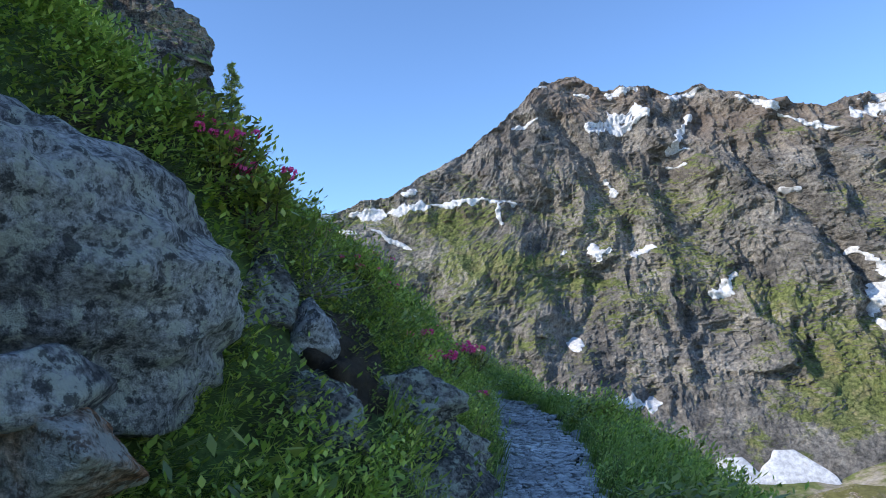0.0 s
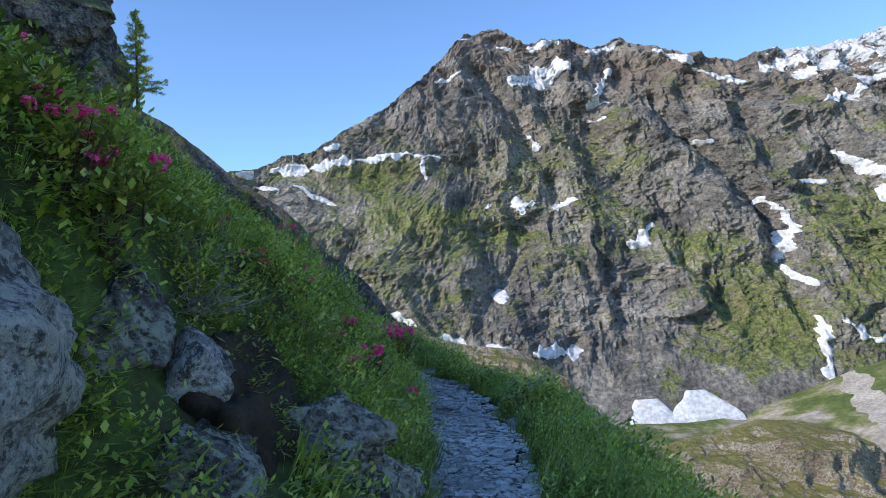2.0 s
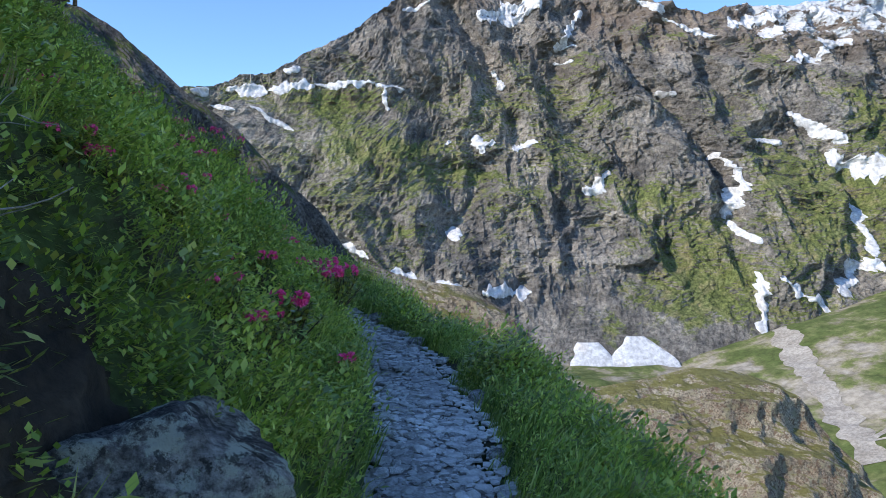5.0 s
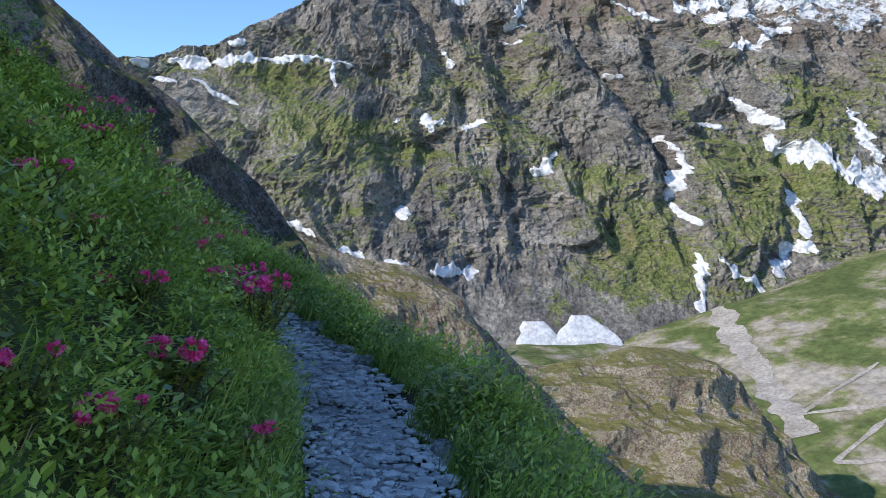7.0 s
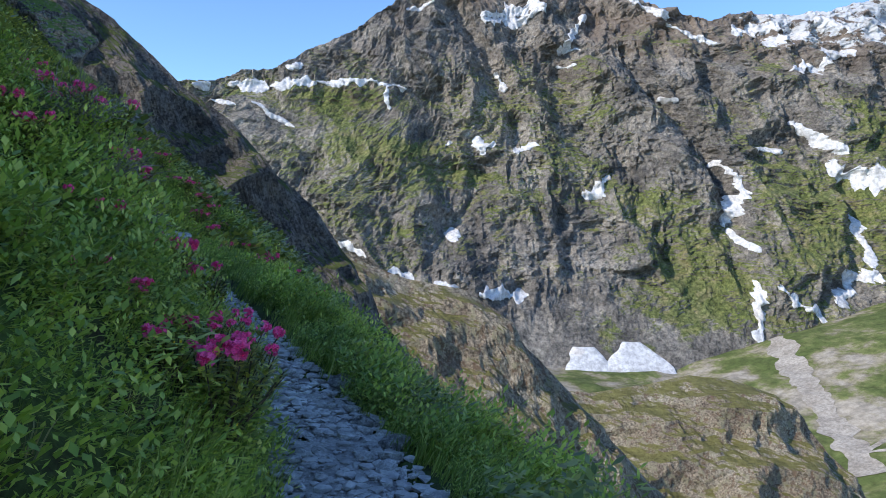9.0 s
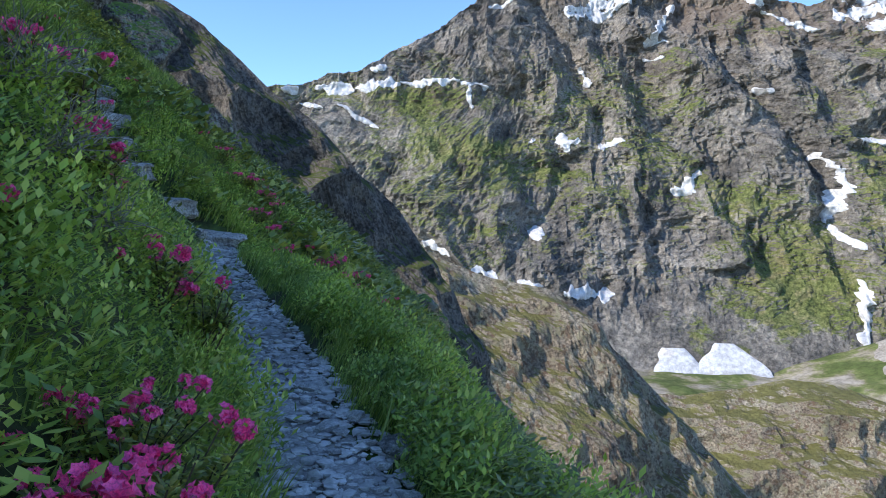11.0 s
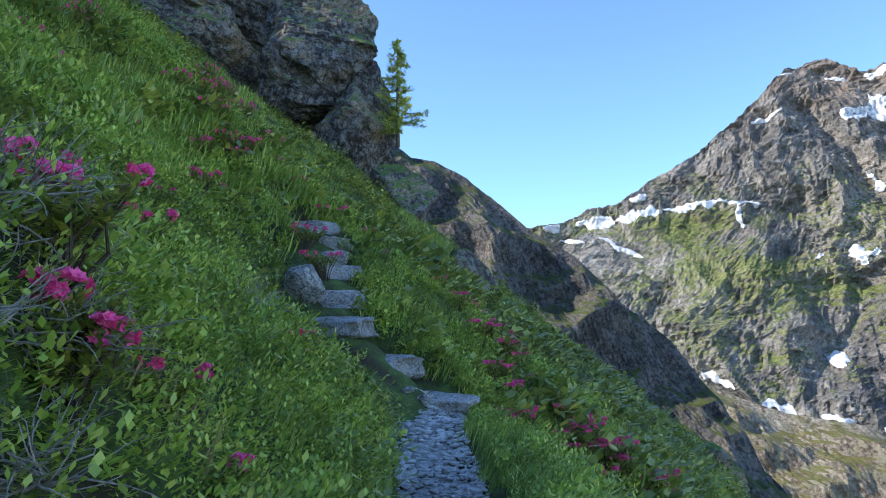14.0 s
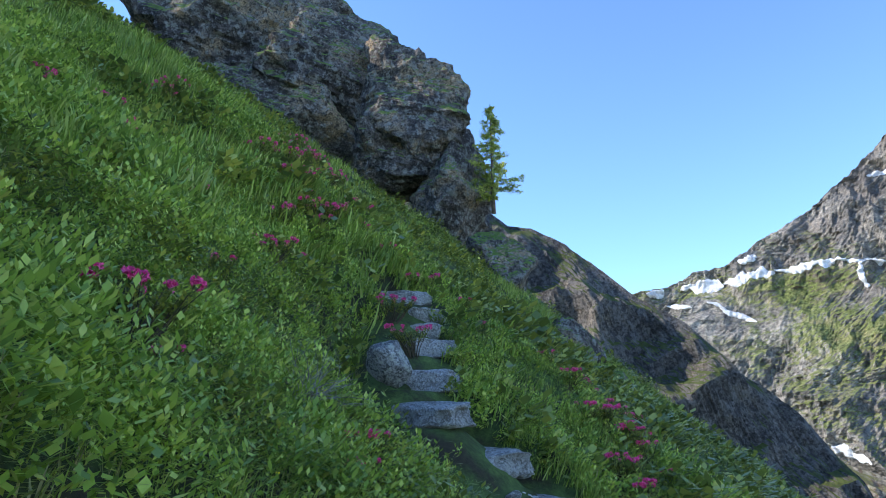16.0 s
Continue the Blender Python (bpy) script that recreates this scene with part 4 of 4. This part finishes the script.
def bloom(kind, x, y, z, turn):
    """A bush whose flower heads stand at height z; it grows to reach them."""
    ground, tall = float(hill(x - 0.07, y)), (0.26, 0.32, 0.36, 0.22)[kind]
    size = min(max((z - ground + 0.02) / tall, 0.75), 1.45)
    plant(kind, x - 0.07, y, turn, size, max(0.0, ground + tall * size - z - 0.02))


# bushes close to the path, then those of the slope
for row in ((1, -0.56, 6.95, 3.56, 20), (1, -0.52, 7.05, 3.46, 80), (0, -0.44, 7.0, 3.38, 10), (1, -0.75, 7.2, 3.72, 60), (1, -0.95, 7.6, 3.8, 130), (0, -0.32, 8.4, 3.1, 10), (0, -0.2, 8.49, 3.04, 70), (0, -0.16, 8.96, 2.93, 0), (1, 0.17, 9.16, 2.39, 50), (0, 0.07, 8.94, 2.57, 30),
            (3, -0.1, 10.5, 2.6, 50), (1, -0.67, 8.84, 3.35, 20), (3, 0.42, 10.08, 2.04, 60), (0, -0.18, 10.4, 2.6, 100), (3, 0.14, 10.07, 2.39, 0), (0, 0.03, 11.7, 2.5, 70)):
    bloom(*row)
for row in ((1, 0.22, 11.8, 2.4, 40), (0, -0.76, 12.33, 3.05, 10), (0, -0.33, 10.75, 2.84, 150), (0, -0.36, 11.85, 2.75, 20), (2, 0.16, 12.1, 2.42, 90), (2, -0.02, 12.4, 2.46, 10), (0, -0.68, 13.7, 2.76, 200),
            (3, -0.68, 14.05, 2.75, 30), (0, -0.5, 14.09, 2.57, 45), (3, -1.18, 14.39, 3.14, 70), (3, -0.95, 13.96, 3.32, 120), (3, -1.04, 14.05, 3.5, 0)):
    bloom(*row)
for row in ((0, -1.21, 14.1, 3.78, 20), (0, -1.2, 13.87, 3.78, 140), (0, -1.7, 14.35, 4.08, 80), (3, -1.45, 14.2, 3.9, 200), (0, -2.9, 16.0, 3.76, 10), (0, -3.95, 17.93, 3.86, 70), (1, -2.68, 17.28, 3.34, 33),
            (1, -2.5, 17.0, 3.2, 60), (0, 0.12, 7.3, 2.05, 20), (3, -0.15, 6.7, 2.1, 90), (0, 0.3, 8.2, 1.95, 120), (3, 0.35, 7.6, 1.9, 40)):
    bloom(*row)
far_rng = random.Random(9)
for i in range(26):
    t = i / 25
    plant(far_rng.choice((1, 2)), -2.1 + 1.6 * t + far_rng.gauss(0, 0.22), 21.0 + 2.0 * t + far_rng.gauss(0, 0.3), far_rng.uniform(0, 360), 0.9)
for i in range(34):
    t = i / 33
    plant(far_rng.choice((0, 1, 1)), -4.6 + 2.2 * t + far_rng.gauss(0, 0.25), 25.5 - 3.5 * t + far_rng.gauss(0, 0.4), far_rng.uniform(0, 360), 0.95)
for i in range(36):
    y = far_rng.uniform(15, 24)
    plant(far_rng.choice((0, 0, 1, 2)), float(path_x(y)) - far_rng.uniform(2.0, 9), y, far_rng.uniform(0, 360), 1.1)


for i in range(16):
    y = far_rng.uniform(7.5, 15)
    plant(far_rng.choice((0, 3, 3)), float(path_x(y)) - far_rng.uniform(0.75, 2.6), y, far_rng.uniform(0, 360), 1.0)
for i in range(30):
    t = i / 29
    plant(far_rng.choice((1, 2)), -7.5 - 8 * t + far_rng.gauss(0, 0.4), 22 + 8 * t + far_rng.gauss(0, 0.6), far_rng.uniform(0, 360), 1.3)


def dead_bush(x, y, size, seed, label="bare grey twiggy shrub on the bank"):
    rng = random.Random(seed)
    bm = bmesh.new()
    for i in range(60):
        a = rng.uniform(0, 6.283)
        p = Vector((rng.gauss(0, 0.05), rng.gauss(0, 0.05), 0))
        way = Vector((0.35 + 0.6 * math.cos(a), math.sin(a), rng.uniform(0.0, 0.75))).normalized()
        pts = [p]
        for k in range(6):
            way = (way + Vector((rng.gauss(0, 0.3), rng.gauss(0, 0.3), rng.gauss(0, 0.3)))).normalized()
            pts.append(pts[-1] + way * size * rng.uniform(0.1, 0.2))
        tube(bm, pts, 0.0036, 0.0012, 4)
    me = bpy.data.meshes.new("dead_shrub")
    bm.to_mesh(me)
    bm.free()
    me.materials.append(TWIG)
    ob = new("dead_shrub", me)
    ob.matrix_world = pose(x, y, float(hill(x, y)) + 0.03)
    return tagged(ob, label, "dead shrub")


dead_bush(-0.36, 7.5, 0.32, 1)
dead_bush(-0.5, 7.9, 0.32, 2)
TANGLE = "dense tangle of bare grey twigs above the path"
for i, (x, y, size) in enumerate(((-1.25, 13.8, 0.42), (-1.4, 13.95, 0.45), (-1.05, 13.6, 0.36), (-1.15, 14.0, 0.4), (-1.65, 14.2, 0.45), (-0.9, 13.75, 0.3))):
    dead_bush(x, y, size, 3 + i, TANGLE)
dead_bush(-3.2, 17.2, 0.5, 12)


def yellow_flowers():
    p = spots(900, 8, 24, -3.5, 2.0, 15, lambda x, y, r: patch(x, y, 861) > 0.0)
    v, f = blossom(random.Random(2), 0.011)
    p = p + np.array([0.05, 0, 0.19])
    return scatter("yellow_flowers", "tiny yellow flowers sprinkled in the grass", "flowers", YELLOW, [(v[:33], f[:30])], p, sized(p, 0.7, 1.2, 15), 15)


yellow_flowers()


# ---- stones of the path ----
STONES = []
for i in range(10):
    v, f = rock_arrays(900 + i, (1, 0.75, 0.45), 1, 9, 0.02)
    STONES.append((v, f, array_mesh("stone", v, f, CHIP)))


def path_stones():
    rng = random.Random(77)
    for i in range(290):
        y = rng.uniform(6.8, 18.5)
        d = rng.choice((rng.uniform(-0.36, 0.42), rng.uniform(0.12, 0.46), rng.uniform(-0.42, -0.2)))
        s = min(0.10, 0.035 + rng.expovariate(1 / 0.02))
        x = float(path_x(y)) + d
        ob = new("stone", STONES[i % 10][2])
        ob.parent = PATH_OB
        ob.matrix_world = pose(x, y, float(hill(path_x(y) + d * 0.6, y)) + 0.018 + s * 0.2, rng.uniform(-15, 15), rng.uniform(-15, 15), rng.uniform(0, 360)) @ Matrix.Scale(s, 4)
    r = np.random.default_rng(78)
    n = 13000
    y, d = r.uniform(3, 20.3, n), r.uniform(-0.42, 0.46, n)
    x = path_x(y) + d
    s = np.minimum(0.010 + r.exponential(0.014, n), 0.06)
    p = xyz(x, y, hill(path_x(y) + d * 0.6, y) + 0.018 + s * 0.2)
    ob = scatter("gravel", "loose pale gravel on the path", "", CHIP, [(v, f) for v, f, _ in STONES], p, s, 79, 0.0)
    ob.parent = PATH_OB
    return ob


path_stones()
